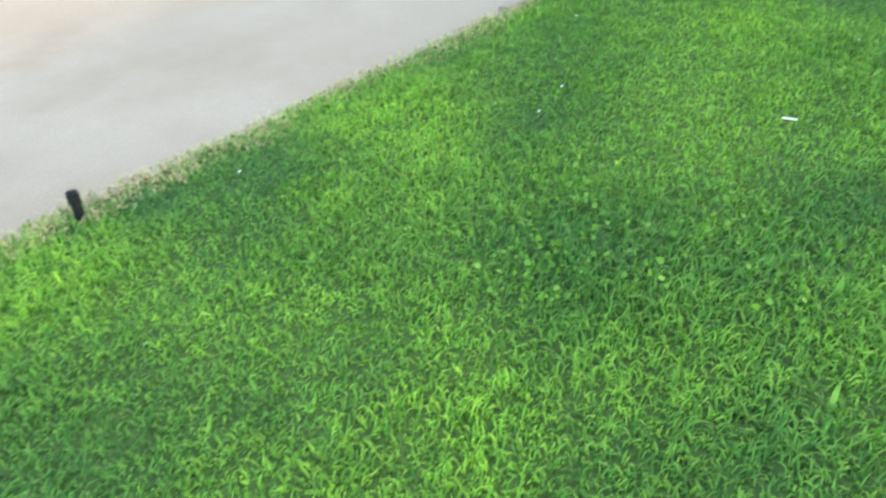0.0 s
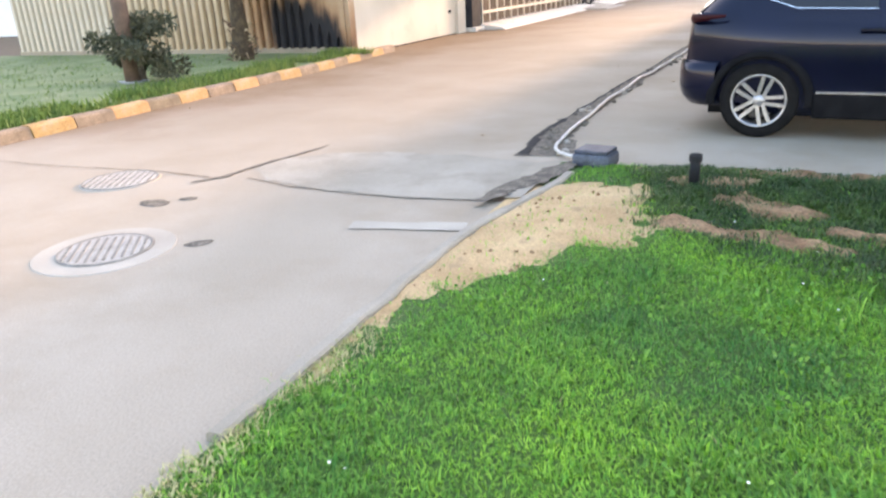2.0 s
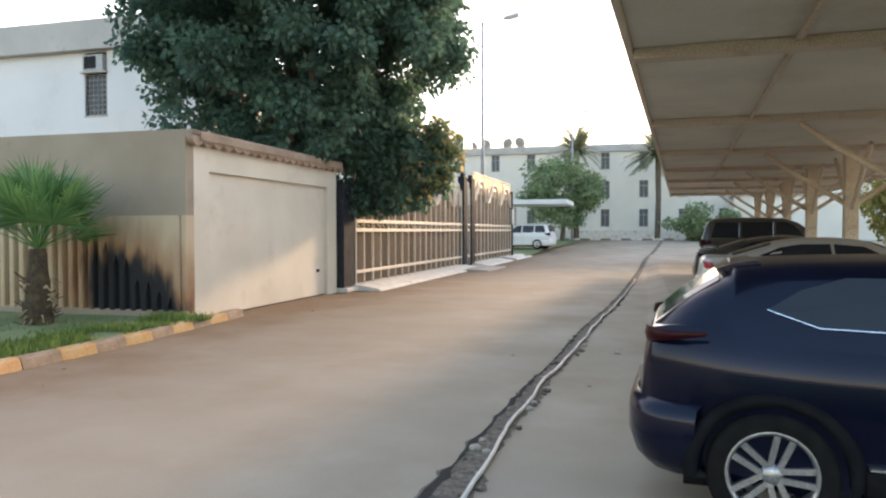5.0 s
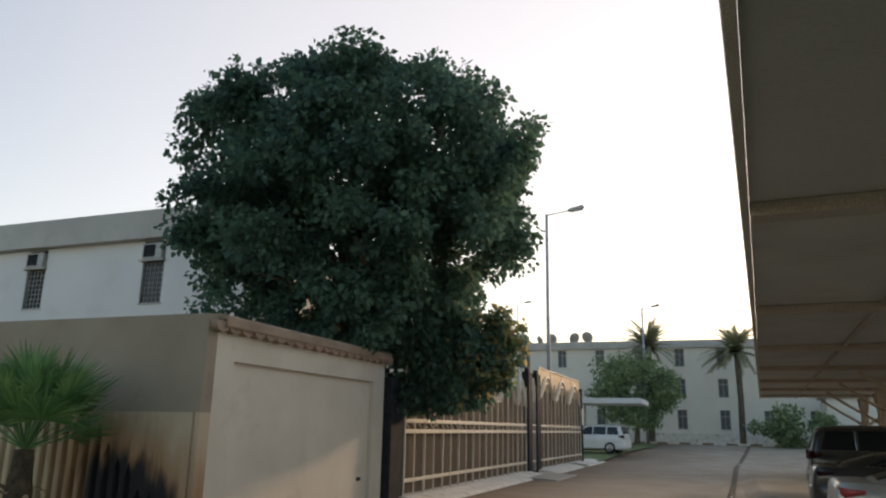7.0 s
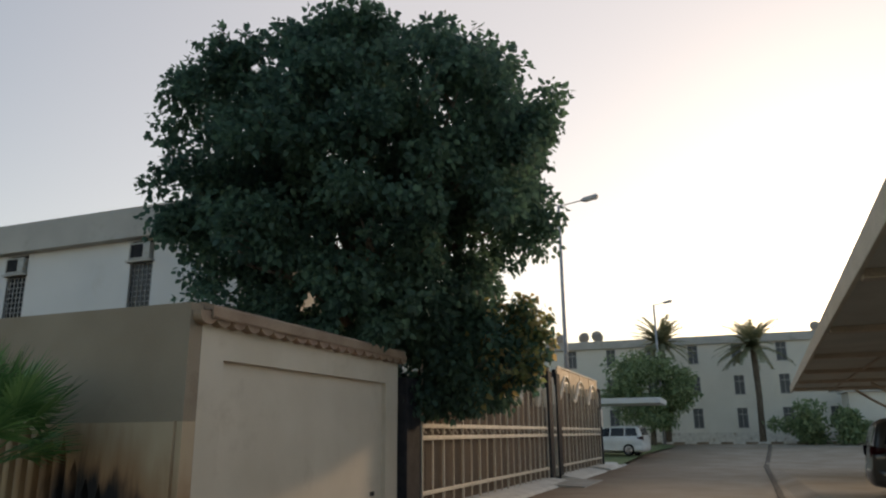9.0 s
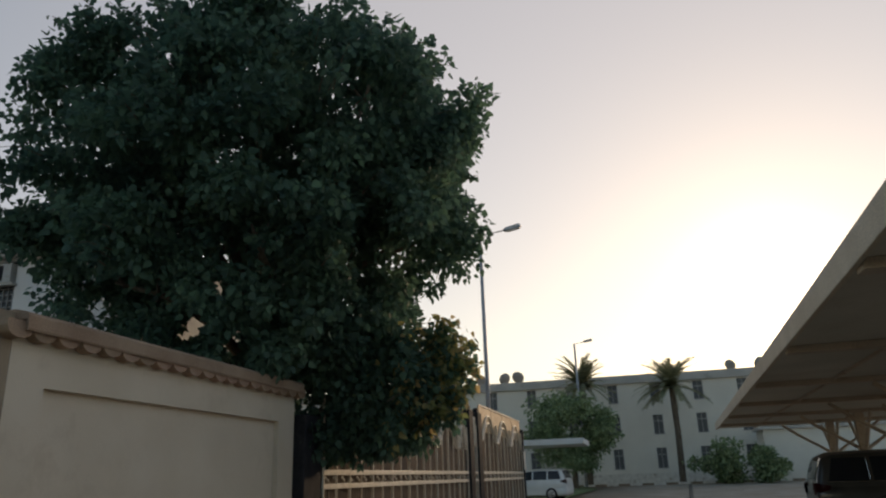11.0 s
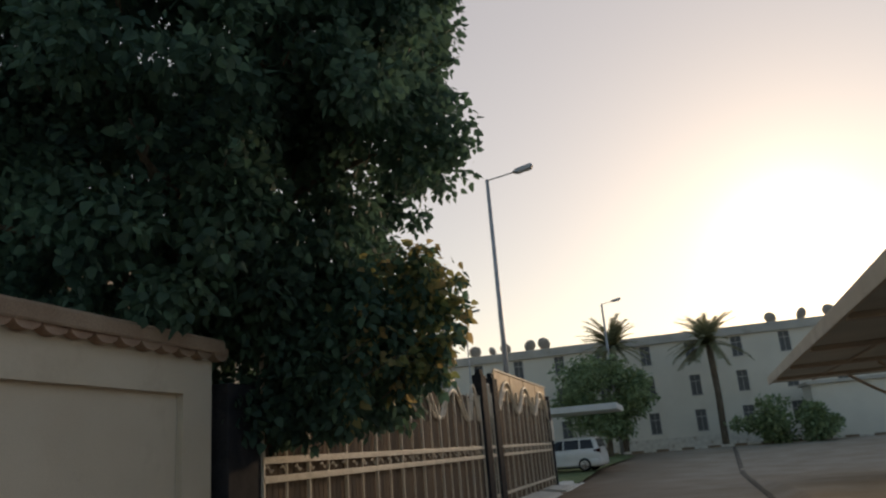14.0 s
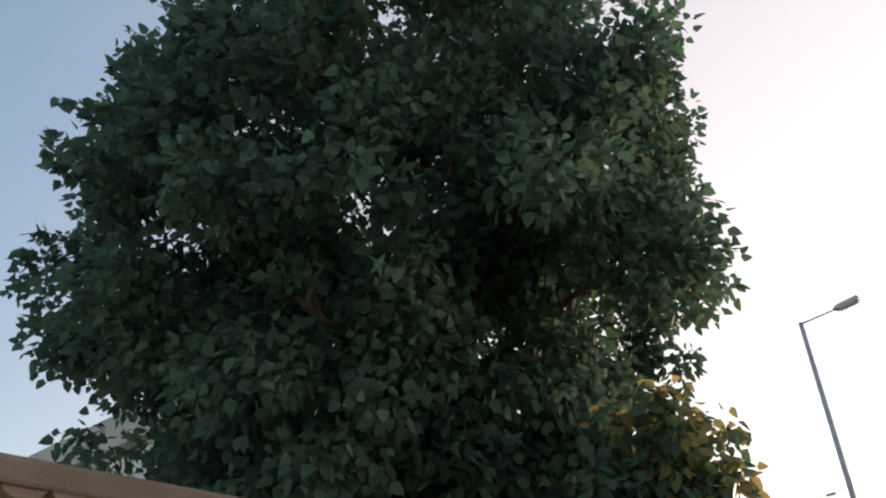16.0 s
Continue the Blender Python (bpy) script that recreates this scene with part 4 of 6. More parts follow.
# ---- verge, carport past the fence ----
verge = raw("verge", [(-14, 50, rise(50) + 0.1), (-8.9, 50, rise(50) + 0.1), (-8.9, 62, rise(62) + 0.1), (-7.4, 72, rise(72) + 0.1), (-9, 77, rise(77) + 0.1), (-22, 77, rise(77) + 0.1), (-22, 50, rise(50) + 0.1)], [(0, 1, 2, 6), (2, 3, 4, 5), (2, 5, 6)], M_VERGE)
tagged(verge, "short green grass verge", "grass verge", kind="structure")
carport = empty("carport", pose(-9.6, 60, 0), "white flat carport roof on slim posts", "carport")
part("roof", cbox(-5.5, -2.6, 3.62, 2.4, 2.6, 3.98, bevel=0.03), M_WHITEPAINT, carport)
for x in (-4.8, -2.2):
    for y in (-2.1, 2.1):
        part("post", cbox(x - 0.06, y - 0.06, rise(60), x + 0.06, y + 0.06, 3.618), M_GALV, carport)

# ---- parking canopy on the other side ----
canopy = empty("parking_canopy", pose(park_x(8.0), 8.0, 0, 0, 0, -math.degrees(math.atan(0.046))), "long tan steel parking canopy on a row of columns", "canopy")
CL, CW = 38.0, 7.2
part("roof_sheet", cbox(0.05, 0, 3.56, CW, CL, 3.66), M_SOFFIT, canopy, "stained ribbed canopy sheet")
part("front_fascia", cbox(-0.02, -0.05, 3.5, 0.045, CL + 0.05, 3.80, bevel=0.01), M_CANEDGE, canopy)
part("back_fascia", cbox(CW + 0.005, -0.05, 3.5, CW + 0.07, CL + 0.05, 3.9, bevel=0.01), M_CANEDGE, canopy)
purlin = None
for k in range(8):
    y = 0.2 + k * 4.65 if k == 0 else 4.2 + (k - 1) * 5.1
    if purlin is None:
        purlin = part("purlin", cbox(0.05, -0.13, 3.45, CW, 0.13, 3.558, bevel=0.01), M_CANBEAM, canopy)
        purlin.matrix_basis = pose(0, y, 0)
    else:
        o = new("purlin", purlin.data)
        o.parent = canopy
        o.matrix_basis = pose(0, y, 0)
for x in (1.6,):
    part("runner", cbox(x - 0.03, 0.0, 3.51, x + 0.03, CL, 3.556), M_CANBEAM, canopy)
col0 = None
for k in range(7):
    y = 4.2 + k * 5.1
    if col0 is None:
        bm = cbox(-0.14, -0.14, 0, 0.14, 0.14, 3.45, bevel=0.015)
        col0 = part("column", bm, M_CANBEAM, canopy)
        bm = bmesh.new()
        for s in (-1, 1):
            tube(bm, [(0, 0, 2.1), (0, s * 0.5, 2.45), (0, s * 1.2, 3.0), (0, s * 1.75, 3.42)], 0.06, 0.05, n=6)
            tube(bm, [(0, 0, 2.2), (s * 0.5, 0, 2.55), (s * 1.2, 0, 3.0), (s * 1.75, 0, 3.42)], 0.06, 0.05, n=6)
        part("bracket", bm, M_CANBEAM, col0)
        col0.matrix_basis = pose(4.1, y, 0)
    else:
        copy_thing(col0, pose(4.1, y, 0))

# ---- the big tree behind the garage ----
TX, TY = -11.3, 24.3
tree = empty("tree", pose(TX, TY, 0), "large dense dark-green broadleaf tree with drooping lower branches", "tree")
CC = Vector((-11.27 - TX, 23.65 - TY, 0))
bm = bmesh.new()
tube(bm, [(0, 0, 0), (0.05, -0.1, 1.5), (0.15, -0.5, 3.0), (CC.x * 0.6, CC.y * 0.6, 5.0)], 0.34, 0.22, n=12)
part("trunk", bm, M_BARK, tree, smooth=True)
rt = np.random.default_rng(21)
for k in range(14):
    a = 2 * math.pi * k / 14 + 0.3 * math.sin(k * 4.1)
    reach, z1 = 1.7 + 1.6 * rt.uniform(), 5.6 + 4.8 * rt.uniform()
    bm = bmesh.new()
    p0 = Vector((CC.x * 0.4, CC.y * 0.4, 3.4 + 1.4 * rt.uniform()))
    p3 = Vector((CC.x + math.cos(a) * reach, CC.y + math.sin(a) * reach, z1))
    p1 = p0.lerp(p3, 0.35) + Vector((0, 0, 0.5))
    p2 = p0.lerp(p3, 0.7) + Vector((0.1, 0, 0.35))
    tube(bm, [p0, p1, p2, p3], 0.14, 0.03, n=7)
    for j in range(3):
        q = p1.lerp(p3, 0.3 + 0.3 * j)
        e = q + Vector((rt.uniform(-0.7, 0.7), rt.uniform(-0.7, 0.7), 0.3 + 0.5 * rt.uniform()))
        tube(bm, [q, q.lerp(e, 0.5) + Vector((0, 0, 0.1)), e], 0.05, 0.015, n=5)
    part("limb", bm, M_BARK, tree, smooth=True)


CROWN = [(3.8, 3.5), (5.0, 4.3), (6.2, 4.6), (8.0, 4.65), (9.0, 4.6), (9.8, 4.45), (10.4, 3.95), (10.95, 2.9), (11.4, 1.5), (11.65, 0.6)]


def crown_r(z):
    """Radius of the crown by height."""
    for (za, ra), (zb, rb) in zip(CROWN, CROWN[1:]):
        if z <= zb:
            return ra + (rb - ra) * max(0, z - za) / (zb - za)
    return 0.3


def lobes(a, z):
    """Bulges and bays of the crown's outline round it and up it."""
    u, v = math.cos(a) * 2.2, math.sin(a) * 2.2
    return 0.26 * noise.noise((u, v, z * 0.55)) + 0.12 * noise.noise((u * 2.3, v * 2.3, z * 1.3 + 9))


def lean(a, z):
    """The crown swells towards the road above its middle and draws back below."""
    return 0.06 * math.cos(a) if z > 7.6 else -0.03 * max(0, math.cos(a))


def outside(x, y, z):
    """The bay over the fence between the crown and its hanging lower boughs, the garage roof, and the house wall."""
    if z < 6.1 and x + TX > -8.1 - 0.2 * (6.1 - z):
        return True
    if z < 4.5 and x + TX < -12.0:
        return True
    if z < 6.2 and y < CC.y and math.hypot(x - CC.x, y - CC.y) > 4.6 - 1.1 * (CC.y - y) / 4.6:
        return True
    return x + TX < -15.9 and y + TY > 25.2 and z < 9.9


clumps = []
while len(clumps) < 560:
    z = 3.8 + 7.75 * rt.uniform()
    a = rt.uniform(0, 2 * math.pi)
    s = 0.24 + 0.46 * rt.uniform() ** 1.4
    r = max(0.2, crown_r(z) * (0.965 + lean(a, z) + lobes(a, z)) - s * 0.5 + 0.22 * rt.normal()) * (1.0 if rt.uniform() < 0.66 else math.sqrt(rt.uniform()))
    x, y = CC.x + r * math.cos(a), CC.y + r * math.sin(a)
    if outside(x + s * 1.1, y, z) or outside(x, y, z):
        continue
    clumps.append((x, y, z, s * 1.15, s * 1.15, s * 0.9))
# the dense heart of the crown round the limbs
for k in range(190):
    a, r, s = rt.uniform(0, 2 * math.pi), 3.0 * math.sqrt(rt.uniform()), 0.42 + 0.2 * rt.uniform()
    clumps.append((CC.x + r * math.cos(a), CC.y + r * math.sin(a), 3.9 + 6.0 * rt.uniform(), s, s, s))


def gaps(p):
    """Small openings low in the crown, through which the house behind shows."""
    q = p + np.array((TX, TY, 0.0))
    open_ = np.ones(len(q), bool)
    way = np.array((-0.52, 0.82, 0.235))
    for c, r in (((-12.75, 23.65, 5.2), 0.25), ((-12.95, 23.65, 5.0), 0.16), ((-11.9, 23.65, 4.78), 0.22), ((-12.02, 23.65, 4.55), 0.13), ((-12.3, 23.65, 5.9), 0.13), ((-11.2, 23.65, 5.2), 0.14), ((-13.4, 23.65, 5.75), 0.15)):
        d = q - np.array(c)
        off = d - np.outer(d @ way, way)
        off[:, 2] *= 0.7
        wob = np.array([0.7 * noise.noise((k[0] * 5, k[1] * 5, k[2] * 5)) for k in q])
        open_ &= np.linalg.norm(off, axis=1) > r * (1 + wob)
    return open_


pts, nrm = blob_points(rt, clumps, 112000, 0.8)
ok = gaps(pts)
leaf_cloud("crown", pts[ok], nrm[ok], 0.148, M_LEAF, tree, rt, width=0.74, droop=0.9)
# sprays of leaves that stand out from the crown on thin twigs
spray, spray_n = [], []
for k in range(260):
    z, a = 5.2 + 6.3 * rt.uniform(), rt.uniform(0, 2 * math.pi)
    r = crown_r(z) * (0.965 + lean(a, z) + lobes(a, z))
    d = Vector((math.cos(a), math.sin(a), rt.uniform(-0.1, 0.7))).normalized()
    p0 = Vector((CC.x + r * math.cos(a), CC.y + r * math.sin(a), z)) - d * 0.35
    if outside(p0.x + 0.3 * d.x, p0.y, p0.z - 0.3):
        continue
    ln = rt.uniform(0.45, 0.95)
    p1 = p0 + d * ln * 0.6 + Vector((0, 0, 0.05))
    p2 = p0 + d * ln + Vector((0, 0, -0.06))
    part("twig", tube(bmesh.new(), [p0, p1, p2], 0.012, 0.005, n=4), M_BARK, tree)
    for j in range(14):
        u = rt.uniform(0.2, 1.0)
        q = p0.lerp(p1, u / 0.6) if u < 0.6 else p1.lerp(p2, (u - 0.6) / 0.4)
        spray.append(tuple(q + Vector(rt.normal(size=3) * 0.05)))
        spray_n.append(tuple(d * 0.7))
leaf_cloud("spray_leaves", spray, spray_n, 0.16, M_LEAF, tree, rt, width=0.74, droop=0.7)
low = []
for k in range(70):
    u, w = rt.uniform(), rt.uniform()
    low.append((-10.4 - TX + 2.5 * u + 0.2 * rt.normal(), 23.2 - TY + 1.2 * u + 0.35 * rt.normal(), 2.45 + (2.6 - 0.5 * u) * w, 0.40, 0.40, 0.46))
pts, nrm = blob_points(rt, low, 15500, 0.95)
ok = gaps(pts)
leaf_cloud("lower_crown", pts[ok], nrm[ok], 0.155, M_LEAF, tree, rt, width=0.72, droop=1.2)
hang = []
for k in range(62):
    u = rt.uniform() ** 0.8
    top = 4.75 - 0.5 * abs(u - 0.6)
    hang.append((-8.7 - TX + 1.65 * u + 0.1 * rt.normal(), 23.6 - TY + 0.6 * u + 0.3 * rt.normal(), 2.35 + 0.75 * u + (top - 2.35 - 0.75 * u) * rt.uniform() ** 0.9, 0.24, 0.24, 0.34))
pts, nrm = blob_points(rt, hang, 3400, 0.95)
# share of leaves painted as backlit grows towards the road
warm = rt.uniform(size=len(pts)) < 0.12 + 0.5 * ((pts[:, 0] + TX + 8.2) / 1.4).clip(0, 1)
leaf_cloud("drooping_leaves", pts[warm], nrm[warm], 0.16, M_LEAFLIT, tree, rt, width=0.66, droop=1.4)["label"] = "hanging leaves coloured as backlit by the low sun"
leaf_cloud("hanging_leaves", pts[~warm], nrm[~warm], 0.155, M_LEAF, tree, rt, width=0.7, droop=1.3)
# loose sprigs along the road side of the low boughs
sprig = []
for k in range(26):
    p = Vector((-7.6 - TX + 0.2 * rt.normal(), 23.9 - TY + 0.4 * rt.normal(), 2.7 + 2.1 * rt.uniform()))
    d = Vector((1.0, rt.uniform(-0.4, 0.4), rt.uniform(-0.3, 0.6))).normalized()
    part("twig", tube(bmesh.new(), [p - d * 0.3, p, p + d * 0.46], 0.01, 0.004, n=4), M_BARK, tree)
    for j in range(9):
        sprig.append(tuple(p + d * (0.055 * j) + Vector(rt.normal(size=3) * 0.04)))
leaf_cloud("sprig_leaves", sprig, np.tile((0.5, 0.0, 0.1), (len(sprig), 1)), 0.15, M_LEAFLIT, tree, rt, width=0.66, droop=0.9)["label"] = "loose sprig leaves coloured as backlit by the sun"

# ---- vehicles ----


def lathe(bm, profile, n=32):
    """Turns (radius, y) points round the y axis."""
    rings = []
    for r, y in profile:
        rings.append([bm.verts.new((r * math.cos(2 * math.pi * k / n), y, r * math.sin(2 * math.pi * k / n))) for k in range(n)])
    for a, b in zip(rings, rings[1:]):
        for k in range(n):
            bm.faces.new((a[k], a[(k + 1) % n], b[(k + 1) % n], b[k]))
    return bm


def wheel(parent, x, y, r, out, rim_mat, spokes=10):
    """out: -1 for the side towards -y, 1 for the other."""
    w = part("wheel", lathe(bmesh.new(), [(r * 0.68, 0.10), (r * 0.74, 0.112), (r * 0.93, 0.115), (r * 0.985, 0.095), (r, 0.06), (r, -0.06), (r * 0.985, -0.095), (r * 0.93, -0.115), (r * 0.74, -0.112), (r * 0.68, -0.10)], 40), M_TYRE, parent, "black tyre", smooth=True)
    w.matrix_basis = pose(x, y, r)
    bm = lathe(bmesh.new(), [(r * 0.70, out * 0.108), (r * 0.665, out * 0.112), (r * 0.63, out * 0.085), (r * 0.61, out * 0.02), (r * 0.60, -out * 0.09)], 40)
    part("rim_barrel", bm, rim_mat, w, smooth=True)
    bm = bmesh.new()
    for k in range(spokes):
        a = 2 * math.pi * (k // 2) / (spokes / 2) + (0.55 if k % 2 else -0.55)
        a2 = 2 * math.pi * (k // 2) / (spokes / 2) + (0.19 if k % 2 else -0.19)
        c0, c1 = Vector((math.cos(a) * r * 0.13, 0, math.sin(a) * r * 0.13)), Vector((math.cos(a2) * r * 0.64, 0, math.sin(a2) * r * 0.64))
        d = (c1 - c0).normalized()
        sd = Vector((-d.z, 0, d.x))
        vs = []
        for c, h, y0, y1 in ((c0, 0.016, 0.05, 0.095), (c1, 0.017, 0.07, 0.105)):
            for s in (-1, 1):
                for yy in (y0, y1):
                    vs.append(bm.verts.new(c + sd * h * s * (r / 0.345) + Vector((0, out * yy, 0))))
        for f in ((0, 1, 3, 2), (4, 6, 7, 5), (0, 4, 5, 1), (2, 3, 7, 6), (1, 5, 7, 3), (0, 2, 6, 4)):
            bm.faces.new([vs[i] for i in f])
    bmesh.ops.recalc_face_normals(bm, faces=bm.faces)
    part("spokes", bm, rim_mat, w)
    bm = lathe(bmesh.new(), [(0.0005, out * 0.105), (r * 0.09, out * 0.104), (r * 0.17, out * 0.09), (r * 0.19, out * 0.05)], 20)
    part("hub_cap", bm, rim_mat, w, smooth=True)
    bm = lathe(bmesh.new(), [(0.0005, out * 0.01), (r * 0.5, out * 0.012), (r * 0.5, -out * 0.02)], 24)
    part("brake_disc", bm, M_IRON, w)
    bm = lathe(bmesh.new(), [(0.0005, -out * 0.05), (r * 0.595, -out * 0.05)], 24)
    part("wheel_back", bm, M_CLAD, w)
    return w


def loft(bm, stations, ring):
    """Skins rings of points given for each station; closes both ends."""
    rows = [[bm.verts.new(p) for p in ring(s)] for s in stations]
    n = len(rows[0])
    for a, b in zip(rows, rows[1:]):
        for k in range(n):
            bm.faces.new((a[k], a[(k + 1) % n], b[(k + 1) % n], b[k]))
    bm.faces.new(rows[0][::-1])
    bm.faces.new(rows[-1])
    bmesh.ops.recalc_face_normals(bm, faces=bm.faces)
    return bm


def interp(table, x, i):
    for a, b in zip(table, table[1:]):
        if x <= b[0]:
            u = 0 if b[0] == a[0] else max(0, (x - a[0]) / (b[0] - a[0]))
            return a[i] + (b[i] - a[i]) * u
    return table[-1][i]


def cut_arches(ob, spots, r, w):
    for x, z in spots:
        bm = bmesh.new()
        bmesh.ops.create_cone(bm, cap_ends=True, segments=40, radius1=r, radius2=r, depth=4, matrix=pose(x, 0, z, 90, 0, 0))
        me = bpy.data.meshes.new("cutter")
        bm.to_mesh(me)
        bm.free()
        c = new("cutter", me)
        m = ob.modifiers.new("cut", "BOOLEAN")
        m.object, m.operation, m.solver = c, "DIFFERENCE", "EXACT"
        bpy.context.view_layer.update()
        done = bpy.data.meshes.new_from_object(ob.evaluated_get(bpy.context.evaluated_depsgraph_get()))
        ob.modifiers.clear()
        ob.data = done
        bpy.data.objects.remove(c)
        bpy.data.meshes.remove(me)


def smooth_table(table, n=3):
    """More stations between the given ones, on a smooth curve."""
    out = []
    for i in range(len(table) - 1):
        p0, p1, p2, p3 = table[max(0, i - 1)], table[i], table[i + 1], table[min(len(table) - 1, i + 2)]
        for k in range(n):
            u = k / n
            row = []
            for a, b, c, d in zip(p0, p1, p2, p3):
                ta, tb = (c - a) * 0.5, (d - b) * 0.5
                lim = 1.2 * abs(c - b)
                ta, tb = max(-lim, min(lim, ta)), max(-lim, min(lim, tb))
                h = u * u * (3 - 2 * u)
                row.append(b + (c - b) * h + (u * (1 - u) ** 2) * ta - (u * u * (1 - u)) * tb)
            out.append(tuple(row))
    return out + [table[-1]]


def make_car(name, m, label, paint, low, cab, windows, wheels, r, half, clad=True, lamp=None, rim_mat=None, group="", category="car", lamp_mat=None):
    """low: stations (x, half width, bottom z, shoulder z). cab: (x, top z, top half width, base half width).
    windows: outlines of (x, z) on the side."""
    car = empty(name, m, label, category, group)
    mirror_z, tail_x = low[5][3], low[2][0]
    glass_rows = [(cab[0], cab[2]), (cab[-1], cab[-3])]
    low, cab = smooth_table(low), smooth_table(cab)

    def ring_low(s):
        x, w, zb, zs = s
        h = zs - zb
        return [(x, 0, zb), (x, -w * 0.86, zb), (x, -w * 0.96, zb + 0.1 * h), (x, -w * 0.955, zb + 0.3 * h), (x, -w * 0.972, zb + 0.52 * h), (x, -w, zb + 0.74 * h), (x, -w * 0.975, zb + 0.88 * h), (x, -w * 0.90, zs), (x, -w * 0.5, zs + 0.02), (x, 0, zs + 0.03),
                (x, w * 0.5, zs + 0.02), (x, w * 0.90, zs), (x, w * 0.975, zb + 0.88 * h), (x, w, zb + 0.74 * h), (x, w * 0.972, zb + 0.52 * h), (x, w * 0.955, zb + 0.3 * h), (x, w * 0.96, zb + 0.1 * h), (x, w * 0.86, zb)]
    body = part("body", loft(bmesh.new(), low, ring_low), paint, car)
    cut_arches(body, [(x, r) for x in wheels], r * 1.13, half)
    body.data.polygons.foreach_set("use_smooth", [True] * len(body.data.polygons))
    body.data.set_sharp_from_angle(angle=radians(34))

    def zbase(x):
        return interp(low, x, 3) - 0.05

    def ring_cab(s):
        x, zt, wt, wb = s
        z0 = min(zbase(x), zt - 0.02)
        h = zt - z0
        return [(x, -wb, z0), (x, -(wb * 0.66 + wt * 0.34), z0 + 0.4 * h), (x, -(wb * 0.25 + wt * 0.75), z0 + 0.78 * h), (x, -wt, z0 + 0.93 * h), (x, -wt * 0.82, zt), (x, 0, zt + 0.025), (x, wt * 0.82, zt), (x, wt, z0 + 0.93 * h), (x, (wb * 0.25 + wt * 0.75), z0 + 0.78 * h), (x, (wb * 0.66 + wt * 0.34), z0 + 0.4 * h), (x, wb, z0), (x, 0, z0)]
    cabin = part("cabin", loft(bmesh.new(), cab, ring_cab), paint, car, smooth=True)
    cabin.data.set_sharp_from_angle(angle=radians(34))

    def side(x, z):
        zt, wt, wb = interp(cab, x, 1), interp(cab, x, 2), interp(cab, x, 3)
        z0 = min(zbase(x), zt - 0.02)
        u = (z - z0) / max(0.05, zt - z0)
        ks = [(0, wb), (0.4, wb * 0.66 + wt * 0.34), (0.78, wb * 0.25 + wt * 0.75), (0.93, wt), (1.0, wt * 0.82)]
        return interp(ks, u, 1)
    for outline in windows:
        for s in (-1, 1):
            bm = bmesh.new()
            pts = []
            for (xa, za), (xb, zb2) in zip(outline, outline[1:] + outline[:1]):
                for k in range(6):
                    u = k / 6
                    x, z = xa + (xb - xa) * u, za + (zb2 - za) * u
                    pts.append(Vector((x, s * (side(x, z) + 0.008), z)))
            vs = [bm.verts.new(p) for p in pts]
            cx = sum(p.x for p in pts) / len(pts)
            cz = sum(p.z for p in pts) / len(pts)
            cv = bm.verts.new((cx, s * (side(cx, cz) + 0.008), cz))
            for k in range(len(vs)):
                bm.faces.new((vs[k], vs[(k + 1) % len(vs)], cv))
            pane = part("side_window", bm, M_WINGLASS, car, "dark tinted glass")
            bm = bmesh.new()
            tube(bm, pts[:13] if len(outline) > 3 else pts[:9], 0.006, n=5)
            part("window_trim", bm, M_CHROME, pane)
    # rear window and windscreen on the slopes of the cabin
    for name2, gi, sign in (("rear_window", 0, -1), ("windscreen", 1, 1)):
        a, b = glass_rows[gi]
        bm = bmesh.new()
        q = []
        for u in (0.12, 0.3, 0.5, 0.7, 0.9):
            x = a[0] + (b[0] - a[0]) * u
            zt, wt = interp(cab, x, 1), interp(cab, x, 2)
            q.append([bm.verts.new((x + sign * 0.006, wt * k, zt + 0.014 + 0.025 * (1 - abs(k) / 0.8) - (0.02 if abs(k) > 0.9 else 0))) for k in (-0.96, -0.8, -0.4, 0, 0.4, 0.8, 0.96)])
        for ra, rb in zip(q, q[1:]):
            for k in range(6):
                bm.faces.new((ra[k], ra[k + 1], rb[k + 1], rb[k]))
        part(name2, bm, M_WINGLASS, car)
    # lower black cladding
    if clad:
        for x in wheels:
            for s in (-1, 1):
                bm = bmesh.new()
                out, inn = [], []
                for k in range(25):
                    a = math.pi * (-0.03 + 1.06 * k / 24)
                    out.append((math.cos(a) * r * 1.34, math.sin(a) * r * 1.30))
                    inn.append((math.cos(a) * r * 1.12, math.sin(a) * r * 1.12))
                y0, y1 = half * 0.90, half + 0.012
                va = [[bm.verts.new((x + u, s * yy, r + v)) for u, v in ln] for ln, yy in ((inn, y0), (inn, y1 - 0.01), ([(0.5 * (p[0] + q2[0]), 0.5 * (p[1] + q2[1])) for p, q2 in zip(out, inn)], y1), (out, y1 - 0.03), (out, y0))]
                for la, lb in zip(va, va[1:]):
                    for k in range(24):
                        bm.faces.new((la[k], la[k + 1], lb[k + 1], lb[k]))
                bmesh.ops.recalc_face_normals(bm, faces=bm.faces)
                part("arch_cladding", bm, M_CLAD, car, "matt black wheel-arch cladding", smooth=True)
        for s in (-1, 1):
            part("sill", cbox(wheels[0] + r * 1.3, s * half * 0.9, 0.2, wheels[1] - r * 1.3, s * (half + 0.006), 0.42, bevel=0.02), M_CLAD, car, "black plastic sill")
            part("sill_trim", cbox(wheels[0] + r * 1.36, s * (half * 0.96), 0.425, wheels[1] - r * 1.36, s * (half + 0.004), 0.438), M_ALLOY, car, "thin metal trim strip")
    bm = bmesh.new()
